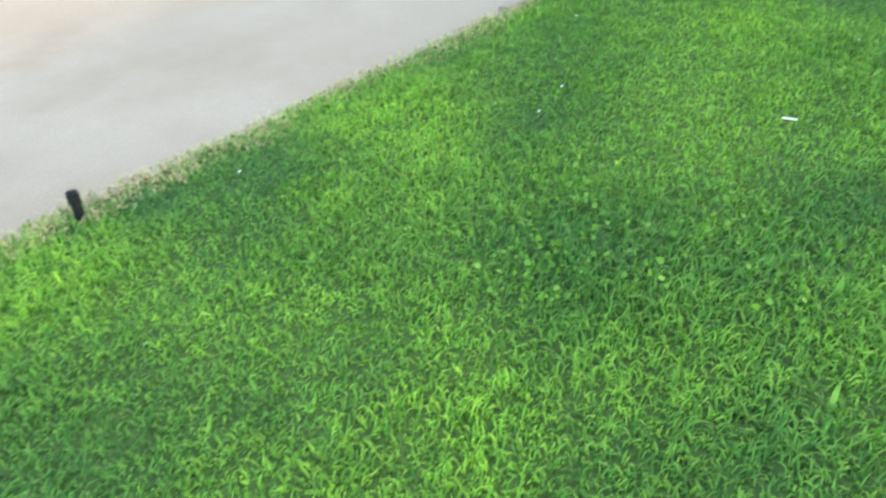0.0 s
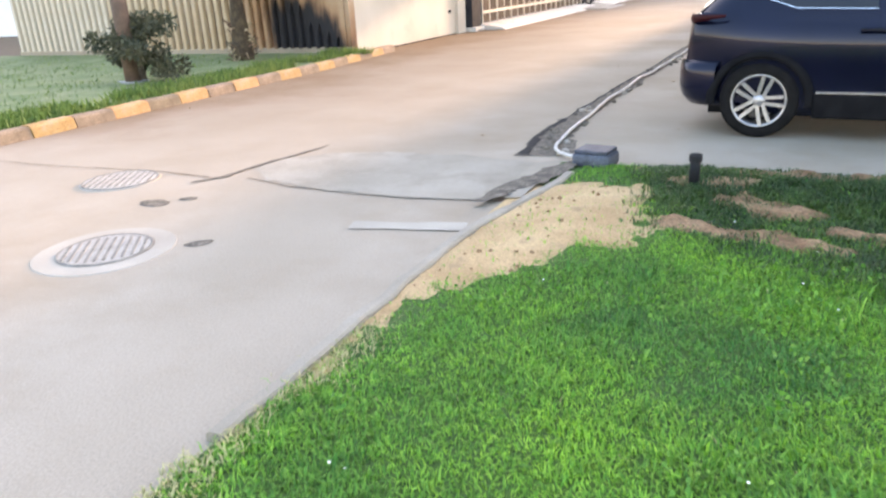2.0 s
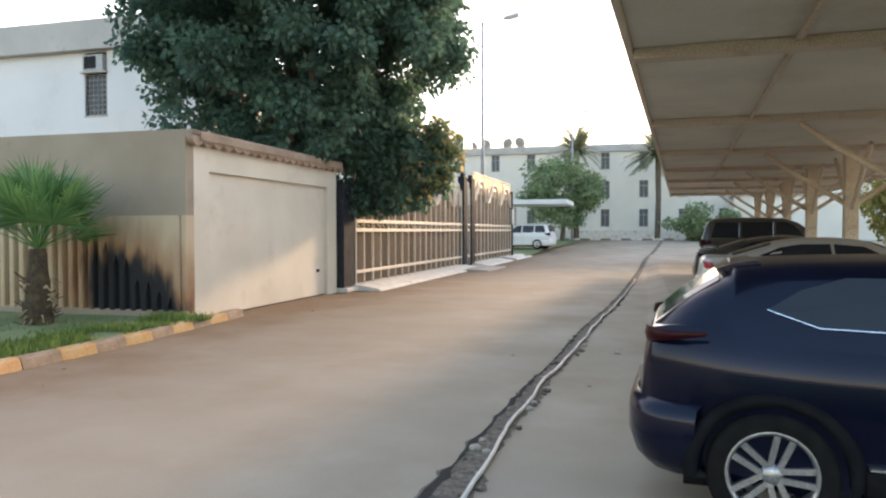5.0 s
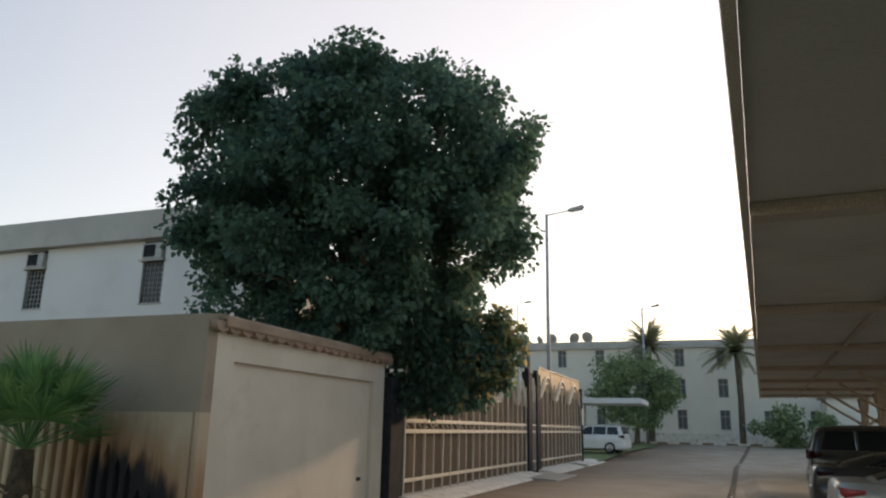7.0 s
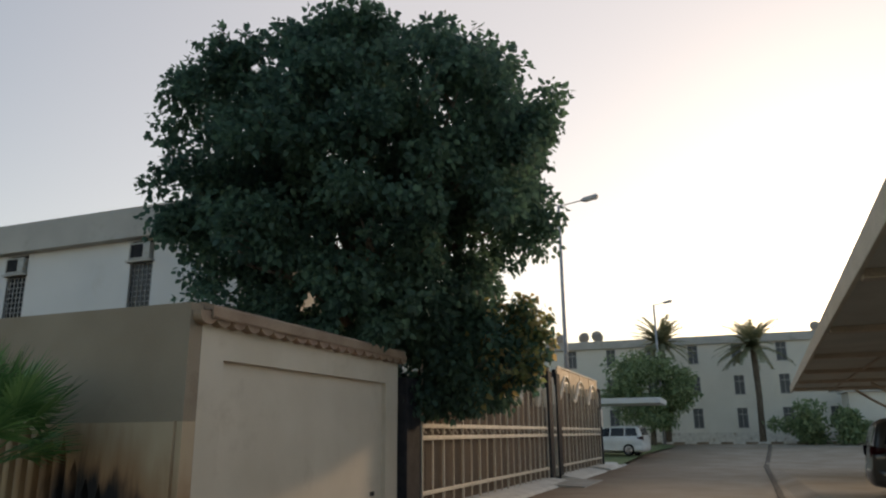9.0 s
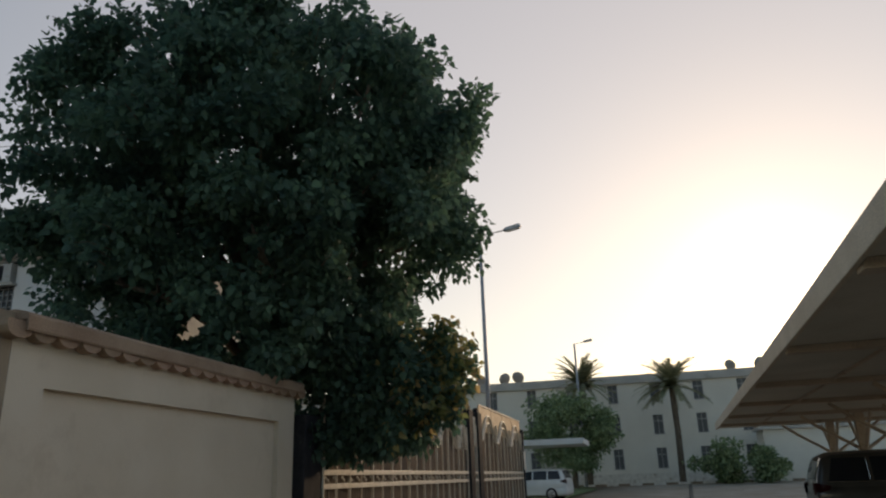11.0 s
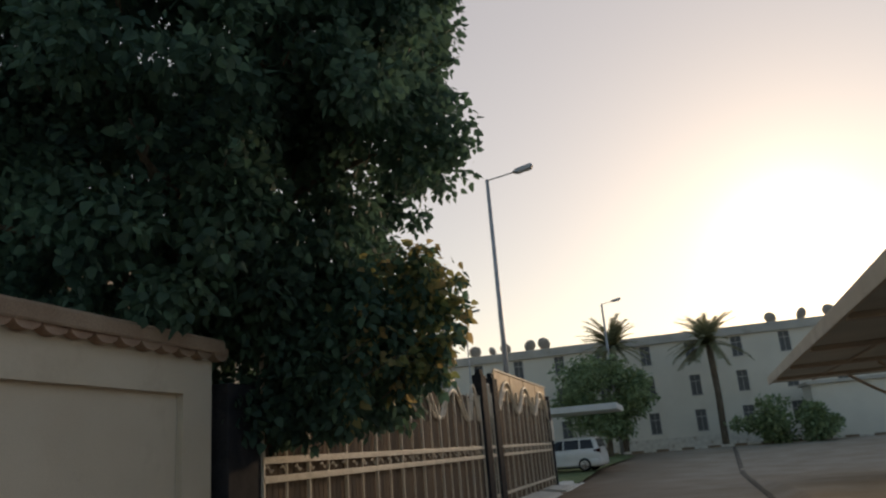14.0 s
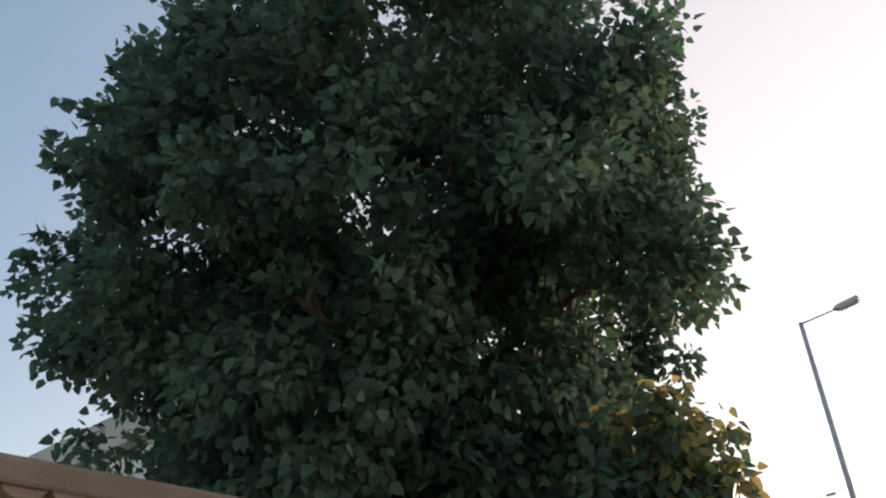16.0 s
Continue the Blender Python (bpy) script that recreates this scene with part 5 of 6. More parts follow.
    bw = [(low[0][0] - 0.03, 0.45), (low[0][0], 0.62), (low[0][0] + 0.06, 0.745), (low[0][0] + 0.16, 0.83), (low[0][0] + 0.30, 0.875), (wheels[0] - r * 1.16, 0.888)]
    rows2 = []
    for z, k, dx in ((0.24, 0.7, 0.25), (0.28, 0.95, 0.09), (0.35, 0.995, 0.03), (0.45, 1.012, 0.0), (0.60, 1.014, 0.0), (0.67, 1.0, 0.01), (0.70, 0.94, 0.05)):
        line = [(x + dx, -w * half / 0.9 * k, z) for x, w in reversed(bw)] + [(x + dx, w * half / 0.9 * k, z) for x, w in bw]
        rows2.append([bm.verts.new(p) for p in line])
    for ra, rb in zip(rows2, rows2[1:]):
        for k in range(len(ra) - 1):
            bm.faces.new((ra[k], ra[k + 1], rb[k + 1], rb[k]))
    part("rear_bumper", bm, paint, car, "rear bumper", smooth=True)
    part("number_plate", cbox(tail_x - 0.012, -0.26, 0.78, tail_x + 0.01, 0.26, 0.9), M_PALE, car, "plain pale plate")
    lamp = lamp or (0.1, 1.02, 0.15)
    for s in (-1, 1):
        bm = bmesh.new()
        x, z, h = lamp
        ring = []
        for u in range(7):
            t = u / 6
            xx = x - 0.03 + 0.34 * t ** 1.6
            yy = s * (half * 0.70 + half * 0.278 * min(1, t * 1.6) ** 0.6)
            hh = h * (1 - 0.75 * t)
            ring.append([bm.verts.new((xx, yy, z - hh / 2 + 0.03 * t)), bm.verts.new((xx - 0.012, yy + s * 0.012, z + 0.02 * t)), bm.verts.new((xx, yy, z + hh / 2 + 0.03 * t))])
        for ra, rb in zip(ring, ring[1:]):
            for k in range(2):
                bm.faces.new((ra[k], ra[k + 1], rb[k + 1], rb[k]))
        part("tail_lamp", bm, lamp_mat or M_REDLAMP, car, "red tail lamp", smooth=True)
        part("door_mirror", cbox(cab[-1][0] - 0.35, s * (half + 0.02), mirror_z + 0.0, cab[-1][0] - 0.18, s * (half + 0.2), mirror_z + 0.14, bevel=0.03), paint, car)
        for k, hx in enumerate((wheels[0] + 0.75, wheels[0] + 1.75)):
            part("door_handle", cbox(hx, s * (half * 0.985), mirror_z - 0.16, hx + 0.2, s * (half + 0.022), mirror_z - 0.125, bevel=0.008), paint, car)
    part("underbody", cbox(0.4, -half * 0.8, 0.2, low[-1][0] - 0.4, half * 0.8, 0.5), M_CLAD, car)
    for x in wheels:
        for s in (-1, 1):
            wheel(car, x, s * (half - 0.125), r, s, rim_mat or M_ALLOY)
    return car


HATCH_LOW = [(-0.02, 0.50, 0.46, 0.66), (0.03, 0.62, 0.40, 0.70), (0.06, 0.66, 0.36, 0.97), (0.12, 0.735, 0.33, 1.11), (0.3, 0.83, 0.28, 1.135), (0.62, 0.885, 0.24, 1.11), (1.2, 0.90, 0.2, 1.075), (2.0, 0.895, 0.2, 1.05), (2.9, 0.895, 0.2, 1.02), (3.35, 0.89, 0.2, 0.98), (3.9, 0.87, 0.22, 0.90), (4.2, 0.81, 0.26, 0.80), (4.36, 0.70, 0.32, 0.70), (4.4, 0.55, 0.38, 0.62)]
HATCH_CAB = [(0.12, 1.13, 0.55, 0.69), (0.3, 1.275, 0.56, 0.775), (0.56, 1.43, 0.57, 0.825), (0.60, 1.47, 0.57, 0.83), (1.0, 1.50, 0.60, 0.84), (1.6, 1.512, 0.60, 0.84), (2.2, 1.48, 0.59, 0.83), (2.7, 1.345, 0.60, 0.83), (3.1, 1.14, 0.64, 0.83), (3.4, 0.97, 0.68, 0.82)]
HATCH_WIN = [[(0.84, 1.24), (1.10, 1.15), (1.72, 1.13), (1.70, 1.42), (1.25, 1.42), (1.02, 1.35)], [(1.78, 1.13), (2.72, 1.105), (2.84, 1.14), (2.35, 1.36), (1.76, 1.42)]]
HATCH_LOW = [(x + 0.12 * max(0, 1 - x / 0.9), w, a, b) for x, w, a, b in HATCH_LOW]
HATCH_CAB = [(x + 0.12 * max(0, 1 - x / 1.8), a, b, c) for x, a, b, c in HATCH_CAB]
blue = make_car("hatchback", pose(-1.91, 9.5, 0.0, 0, 0, -3), "dark blue compact crossover with black cladding and alloy wheels", M_BLUECAR, HATCH_LOW, HATCH_CAB, HATCH_WIN, (0.86, 3.5), 0.345, 0.90, lamp=(0.215, 1.075, 0.10), group="parked cars")
part("spoiler", prism(bmesh.new(), [(0.58, 1.452), (0.68, 1.487), (0.82, 1.507), (0.84, 1.485), (0.64, 1.44)], "y", -0.47, 0.47), M_BLUECAR, blue, "roof spoiler")
bm = bmesh.new()
tube(bm, [(0.33, 0.05, 1.19), (0.33, 0.2, 1.2), (0.35, 0.42, 1.21)], 0.012, n=5)
part("rear_wiper", bm, M_CLAD, blue)

SEDAN_LOW = [(0.0, 0.62, 0.42, 0.66), (0.03, 0.74, 0.36, 0.78), (0.06, 0.78, 0.32, 0.98), (0.14, 0.82, 0.28, 1.04), (0.4, 0.87, 0.24, 1.05), (0.8, 0.895, 0.22, 1.02), (1.4, 0.90, 0.2, 0.98), (2.4, 0.90, 0.2, 0.95), (3.4, 0.895, 0.2, 0.93), (3.9, 0.88, 0.2, 0.88), (4.4, 0.83, 0.24, 0.79), (4.66, 0.72, 0.3, 0.68), (4.72, 0.55, 0.36, 0.6)]
SEDAN_CAB = [(0.5, 1.05, 0.60, 0.76), (0.85, 1.17, 0.58, 0.79), (1.3, 1.31, 0.57, 0.82), (1.7, 1.365, 0.57, 0.82), (2.2, 1.38, 0.57, 0.82), (2.7, 1.33, 0.58, 0.82), (3.1, 1.19, 0.6, 0.82), (3.6, 0.95, 0.66, 0.8)]
SEDAN_WIN = [[(1.0, 1.08), (2.15, 1.03), (2.13, 1.29), (1.65, 1.285), (1.35, 1.23)], [(2.2, 1.03), (3.08, 1.02), (2.65, 1.25), (2.18, 1.29)]]
silver = make_car("sedan", pose(-0.82, 18.7, 0.16, 0, 0, -3), "dusty silver sedan with red and pale tail lamps", M_SILVERCAR, SEDAN_LOW, SEDAN_CAB, SEDAN_WIN, (1.05, 3.8), 0.33, 0.90, clad=False, lamp=(0.10, 0.90, 0.19), group="parked cars", lamp_mat=M_BRIGHTLAMP)
black = make_car("sedan", pose(-0.55, 24.0, 0.16, 0, 0, -3), "dusty black sedan under the parking canopy", M_BLACKCAR, SEDAN_LOW, SEDAN_CAB, SEDAN_WIN, (1.05, 3.8), 0.33, 0.90, clad=False, lamp=(0.10, 0.90, 0.15), group="parked cars")
SUV_LOW = [(0.0, 0.7, 0.48, 0.7), (0.04, 0.82, 0.42, 0.8), (0.07, 0.86, 0.38, 1.16), (0.15, 0.9, 0.34, 1.2), (0.5, 0.94, 0.3, 1.2), (1.2, 0.95, 0.28, 1.18), (2.4, 0.95, 0.28, 1.16), (3.5, 0.945, 0.28, 1.14), (4.2, 0.93, 0.3, 1.1), (4.7, 0.86, 0.34, 1.0), (4.85, 0.7, 0.42, 0.85)]
SUV_CAB = [(0.08, 1.2, 0.74, 0.86), (0.16, 1.5, 0.72, 0.86), (0.3, 1.82, 0.70, 0.87), (0.5, 1.9, 0.70, 0.88), (1.5, 1.93, 0.7, 0.88), (2.5, 1.9, 0.69, 0.88), (2.9, 1.78, 0.69, 0.88), (3.3, 1.45, 0.72, 0.88), (3.62, 1.14, 0.74, 0.87)]
SUV_WIN = [[(0.35, 1.27), (1.2, 1.26), (1.2, 1.78), (0.5, 1.78)], [(1.28, 1.26), (2.2, 1.25), (2.2, 1.79), (1.28, 1.79)], [(2.28, 1.25), (3.2, 1.24), (2.85, 1.66), (2.6, 1.78), (2.28, 1.79)]]
suv = make_car("suv", pose(-0.02, 30.0, 0.16, 0, 0, -3), "large black off-road car with pale rear corners", M_BLACKCAR, SUV_LOW, SUV_CAB, SUV_WIN, (1.0, 3.85), 0.38, 0.95, lamp=(0.06, 1.12, 0.3), group="parked cars")
white = make_car("suv", pose(-8.4, 59.3, rise(60) + 0.12, 0, 0, 168), "white off-road car parked under the carport", M_WHITECAR, SUV_LOW, SUV_CAB, SUV_WIN, (1.0, 3.85), 0.38, 0.95, clad=False, lamp=(0.06, 1.12, 0.3))

# ---- road details ----


def strip_sheet(name, centre, half, z, material, label, category, parent=None, step=0.12, jitter=0.03):
    """A ribbon along points, with a ragged edge."""
    pts = [Vector((*p, 0)) for p in centre]
    ws = half
    vs, fs = [], []
    total = 0
    rows = []
    for i in range(len(pts) - 1):
        a, b = pts[i], pts[i + 1]
        n = max(1, int((b - a).length / step))
        for k in range(n):
            rows.append((a.lerp(b, k / n), (b - a).normalized(), ws[i] + (ws[i + 1] - ws[i]) * k / n))
    rows.append((pts[-1], (pts[-1] - pts[-2]).normalized(), ws[-1]))
    for j, (p, d, w) in enumerate(rows):
        s = Vector((d.y, -d.x, 0))
        jl = jitter * noise.noise((j * 0.7, 3.3, 0)) + jitter * noise.noise((j * 2.1, 1.3, 0))
        jr = jitter * noise.noise((j * 0.9, 7.7, 0)) + jitter * noise.noise((j * 2.4, 5.1, 0))
        l, r = p - s * max(0.004, w + jl), p + s * max(0.004, w + jr)
        m = p
        vs += [(l.x, l.y, z(l) if callable(z) else z), (m.x, m.y, (z(m) if callable(z) else z)), (r.x, r.y, z(r) if callable(z) else z)]
    for j in range(len(rows) - 1):
        a = 3 * j
        fs += [(a, a + 1, a + 4, a + 3), (a + 1, a + 2, a + 5, a + 4)]
    ob = raw(name, vs, fs, material, parent)
    return tagged(ob, label, category, kind="structure")


TRENCH = [(-2.80, 7.45), (-2.95, 8.2), (-2.98, 9.4), (-2.94, 11.2), (-2.80, 14.0), (-2.70, 17.0), (-2.50, 20.0), (-2.32, 23.4), (-2.1, 30.0), (-1.9, 38.0), (-1.65, 50.0), (-0.6, 68.0), (-0.1, 77.0)]
TW = [0.27, 0.20, 0.13, 0.12, 0.11, 0.11, 0.1, 0.1, 0.1, 0.1, 0.12, 0.14, 0.12]
strip_sheet("trench", TRENCH, TW, lambda p: rise(p.y) + 0.005, M_TRENCH, "ragged dug trench filled with dark rubble", "trench", jitter=0.07)
# shade of the trench side, painted as a flat black ribbon
strip_sheet("trench_shadow_edge", [(x - w * 0.78, y) for (x, y), w in zip(TRENCH, TW)], [w * 0.16 for w in TW], lambda p: rise(p.y) + 0.009, M_TRENCHSHADE, "flat black strip painted as shade along the trench side", "trench", jitter=0.04)
rr = random.Random(5)
for k in range(46):
    y = 7.5 + 16 * rr.random() ** 1.6
    i = max(j for j in range(len(TRENCH) - 1) if TRENCH[j][1] <= y)
    u = (y - TRENCH[i][1]) / (TRENCH[i + 1][1] - TRENCH[i][1])
    x = TRENCH[i][0] + (TRENCH[i + 1][0] - TRENCH[i][0]) * u + (0.1 if rr.random() < 0.75 else -0.05) + rr.uniform(-0.06, 0.08)
    bm = bmesh.new()
    bmesh.ops.create_icosphere(bm, subdivisions=1, radius=0.02 + 0.035 * rr.random())
    for v in bm.verts:
        v.co *= 0.75 + 0.5 * rr.random()
        v.co.z *= 0.6
    o = part("rubble_stone", bm, M_TRENCH if k % 3 else M_PATCH)
    o.matrix_basis = pose(x, y, 0.014, 0, 0, rr.uniform(0, 360))
    tagged(o, "small broken concrete lump in the trench", "stone", "trench rubble")
bm = bmesh.new()
hose = [(-2.42, 7.25, 0.05), (-2.54, 7.33, 0.045), (-2.65, 7.45, 0.04), (-2.735, 7.62, 0.035), (-2.79, 7.85, 0.03), (-2.825, 8.15, 0.03), (-2.845, 8.5, 0.03), (-2.85, 9.2, 0.03), (-2.88, 10.4, 0.03), (-2.84, 12.2, 0.03), (-2.70, 14.5, 0.03), (-2.62, 17.0, 0.03), (-2.44, 20.0, 0.03), (-2.27, 23.4, 0.03), (-2.05, 30.0, 0.03)]
wavy = []
for a, b in zip(hose, hose[1:]):
    n = max(2, int((b[1] - a[1]) / 0.22))
    for k in range(n):
        u = k / n
        y = a[1] + (b[1] - a[1]) * u
        wavy.append((a[0] + (b[0] - a[0]) * u + 0.045 * noise.noise((y * 1.1, 2, 0)) + 0.02 * noise.noise((y * 3.4, 5, 0)), y, a[2] + (b[2] - a[2]) * u + 0.01 * noise.noise((y * 1.7, 8, 0))))
tube(bm, wavy, 0.017, n=8)
tagged(part("water_pipe", bm, M_HOSE, smooth=True), "white plastic pipe laid in the trench", "pipe")
# box over the pipe's end
bx = empty("valve_box", pose(-2.28, 7.2, 0.0, 0, 0, -8), "blue-grey plastic-wrapped valve box at the pipe end", "box")
part("body", cbox(-0.17, -0.14, 0.0, 0.16, 0.16, 0.13, bevel=0.04), M_BAG, bx, smooth=True)
part("lid", cbox(-0.15, -0.12, 0.125, 0.14, 0.14, 0.155, bevel=0.014), M_BAG, bx)
part("pipe_collar", cbox(-0.2, 0.03, 0.02, -0.165, 0.1, 0.09, bevel=0.012), M_BLACKPLASTIC, bx)

# newer cement patch, with a raised seam, and the cracked corner by the lawn
strip_sheet("road_crack", [(-9.2, 6.05), (-7.4, 6.02), (-6.2, 6.12), (-5.45, 6.05)], [0.003, 0.005, 0.006, 0.014], 0.0075, M_TRENCH, "dark crack across the cement road", "crack", jitter=0.01)
strip_sheet("road_crack", [(-5.1, 6.12), (-4.6, 5.98), (-3.9, 5.90), (-3.3, 5.93), (-2.74, 6.02)], [0.004, 0.008, 0.006, 0.009, 0.02], 0.0075, M_TRENCH, "dark crack along the edge of a cement patch", "crack", jitter=0.014)
strip_sheet("road_crack", [(-5.50, 5.85), (-5.34, 6.1), (-5.30, 6.4), (-5.25, 6.72), (-5.16, 7.1), (-5.1, 7.45)], [0.008, 0.03, 0.022, 0.026, 0.02, 0.004], 0.008, M_TRENCH, "dark crack along the cement road", "crack", step=0.06, jitter=0.022)
strip_sheet("kerb_gap", [(-2.82, 5.85), (-2.74, 6.15), (-2.60, 6.5), (-2.52, 6.85), (-2.46, 7.15)], [0.03, 0.085, 0.11, 0.10, 0.05], 0.044, M_TRENCH, "crumbled dark gap beside the lawn edging", "crack", step=0.05, jitter=0.05)
strip_sheet("cement_patch", [(-5.25, 6.62), (-4.85, 6.62), (-4.3, 6.62), (-3.4, 6.62), (-2.55, 6.62)], [0.18, 0.52, 0.66, 0.70, 0.55], lambda p: 0.004 + 0.036 * ease(-2.78, -2.68, p.x), M_PATCHDARK, "stained darker cement patch", "road patch", step=0.08, jitter=0.05)
strip_sheet("cement_strip", [(-3.5, 5.23), (-2.95, 5.36), (-2.72, 5.42)], [0.07, 0.075, 0.07], 0.0085, M_PATCH, "pale cement strip across the road edge", "road patch", jitter=0.035)


def manhole(x, y, r, inner, label, turn):
    m = empty("manhole_cover", pose(x, y, -0.009, 0, 0, turn), label, "manhole cover")
    bm = bmesh.new()
    bmesh.ops.create_cone(bm, cap_ends=True, segments=40, radius1=r, radius2=r - 0.02, depth=0.02, matrix=pose(0, 0, 0.006))
    part("concrete_collar", bm, M_PATCH, m)
    bm = bmesh.new()
    bmesh.ops.create_cone(bm, cap_ends=True, segments=40, radius1=inner, radius2=inner - 0.01, depth=0.02, matrix=pose(0, 0, 0.012))
    part("grate", bm, M_GRATE, m)
    bm = lathe(bmesh.new(), [(inner + 0.006, 0.018), (inner - 0.006, 0.026), (inner - 0.02, 0.024)], 40)
    o = part("rim", bm, M_SLOT, m)
    o.matrix_basis = pose(0, 0, 0, 90, 0, 0)
    for row in (-1, 1):
        for k in range(10):
            u = -0.8 + 1.6 * k / 9
            ln = inner * 0.74 * math.sqrt(max(0.06, 1 - u * u))
            bm = bmesh.new()
            box(bm, u * inner - 0.009, 0.03 * inner, 0.022, u * inner + 0.009, ln + 0.03 * inner, 0.0265)
            s = part("slot", bm, M_SLOT, m)
            s.matrix_basis = pose(0, 0, 0, 0, 0, 0 if row > 0 else 180)
    return m


manhole(-4.82, 4.33, 0.46, 0.30, "round slotted drain grate in a concrete collar", 38)
manhole(-6.22, 5.75, 0.36, 0.33, "dusty slotted manhole cover flush with the road", 30)
for k, (x, y, r) in enumerate(((-5.35, 5.28, 0.09), (-5.15, 5.45, 0.05), (-4.3, 4.62, 0.06))):
    bm = bmesh.new()
    bmesh.ops.create_cone(bm, cap_ends=True, segments=14, radius1=r, radius2=r * 0.8, depth=0.004, matrix=pose(0, 0, 0.005))
    for v in bm.verts:
        v.co.x *= 1.6
        v.co.xy *= 1 + 0.25 * noise.noise((v.co.x * 20, v.co.y * 20, k))
    o = part("pothole", bm, M_TRENCH)
    o.matrix_basis = pose(x, y, 0, 0, 0, 20 * k)
    tagged(o, "small dark pit in the cement road", "pothole", kind="structure")

# ---- painted kerb and planting strip by the garage side wall ----
KX = -9.05
kb_y = -1.0
k = 0
while kb_y < 16.6:
    ln = 0.62
    x = KX - 0.30 * ease(12.5, 16.5, kb_y)
    o = part("kerb_stone", prism(bmesh.new(), [(-0.2, 0), (0.0, 0), (-0.03, 0.12), (-0.06, 0.15), (-0.2, 0.15)], "y", 0.0, ln - 0.015), M_KERBY if k % 2 else M_KERBB)
    o.matrix_basis = pose(x, kb_y, -0.002, 0.6 * math.sin(k * 3), 0, 2.5 * ease(12.5, 16.5, kb_y) + 1.2 * math.sin(k * 5.3))
    tagged(o, "worn kerb stone painted in faded yellow and black", "kerb stone", "painted kerb")
    kb_y += ln
    k += 1
strip = raw("planting_strip", [(-26, -2, 0.10), (KX - 0.18, -2, 0.10), (KX - 0.18, 12.5, 0.10), (KX - 0.46, 15.79, 0.10), (-26, 15.79, 0.10)], [(0, 1, 2, 3, 4)], mat("dusty_green_ground", (0.13, 0.17, 0.06), (0.21, 0.22, 0.10), 1.6, 0.95, bump=0.6, fine=40, grain=0.25))
tagged(strip, "dusty green ground strip behind the painted kerb", "planting strip", kind="structure")


def tuft_field(name, count, x0, x1, y0, y1, seed, length, label):
    r = np.random.default_rng(seed)
    c = np.stack([r.uniform(x0, x1, count), r.uniform(y0, y1, count), np.full(count, 0.095)], 1)
    keep = np.array([noise.noise((p[0] * 1.2, p[1] * 1.2, 3)) > -0.12 for p in c])
    c = c[keep]
    ob = leaf_cloud(name, c, np.tile((0, 0, 1.5), (len(c), 1)), length, M_DULLGRASS, None, r, width=0.13, droop=0.0, var=0.5)
    return tagged(ob, label, "grass", kind="stuff")


tuft_field("grass", 9000, -10.3, KX - 0.2, 6.0, 15.7, 31, 0.13, "short ragged grass behind the painted kerb")
tuft_field("grass", 6000, -20, -10.3, 5.0, 15.5, 32, 0.07, "thin dusty grass by the wall")

# ---- planting: fan palm, shrub ----


def fan_palm(x, y, z, h, spread, seed, label):
    p = empty("fan_palm", pose(x, y, z), label, "palm")
    r = np.random.default_rng(seed)
    bm = bmesh.new()
    rings = 9
    prof = [(0.2 + 0.05 * math.sin(k * 2.1) - 0.06 * k / rings, h * k / rings) for k in range(rings + 1)]
    tube(bm, [(0, 0, zz) for _, zz in prof], 0.24, 0.13, n=12)
    for v in bm.verts:
        v.co.xy *= 1 + 0.16 * noise.noise((v.co.x * 9, v.co.y * 9, v.co.z * 9))
    part("trunk", bm, M_DARKFIBRE, p)
    stub0 = [part("dry_frond_stub", tube(bmesh.new(), [(0.12, 0, 0), (0.24, 0, 0.06), (0.36, 0, tip)], 0.03, 0.01, n=4), M_DRYFROND if tip < 0.05 else M_DARKFIBRE, p, "dry frond stub") for tip in (-0.05, 0.15)]
    for k in range(52):
        o = stub0[k % 2] if k < 2 else new("dry_frond_stub", stub0[k % 2].data)
        o.parent = p
        o.matrix_basis = pose(0, 0, 0.01 + 0.62 * h * r.uniform() ** 2.2, 0, r.uniform(-15, 25), r.uniform(0, 360))
    for k in range(30):
        a = 2 * math.pi * k / 30 * 7 + r.uniform(-0.2, 0.2)
        el = radians(12 + 74 * ((k + 0.5) / 30) ** 0.8)
        d = Vector((math.cos(a) * math.cos(el), math.sin(a) * math.cos(el), math.sin(el)))
        L = spread * r.uniform(0.38, 0.6)
        s0 = Vector((0, 0, h))
        hub = s0 + d * L
        bm = bmesh.new()
        tube(bm, [s0, hub], 0.016, 0.009, n=4)
        sd = d.cross(Vector((0, 0, 1))).normalized()
        up = sd.cross(d)
        for j in range(34):
            t = radians(-98 + 196 * j / 33)
            w = (d * math.cos(t) + sd * math.sin(t) + up * 0.12 * math.cos(2 * t)).normalized()
            ln = spread * r.uniform(0.42, 0.52) * (1 - 0.3 * (abs(t) / 1.71) ** 2)
            q = w.cross(up).normalized() * 0.021
            mid, tip = hub + w * ln * 0.55, hub + w * ln - Vector((0, 0, ln * r.uniform(0.0, 0.16)))
            v = [bm.verts.new(c) for c in (hub, mid + q, tip, mid - q)]
            bm.faces.new(v)
        part("frond", bm, M_PALM, p)
    return p


fan_palm(-11.8, 14.4, 0.09, 1.3, 1.68, 3, "young fan palm with ragged green fronds by the wall")


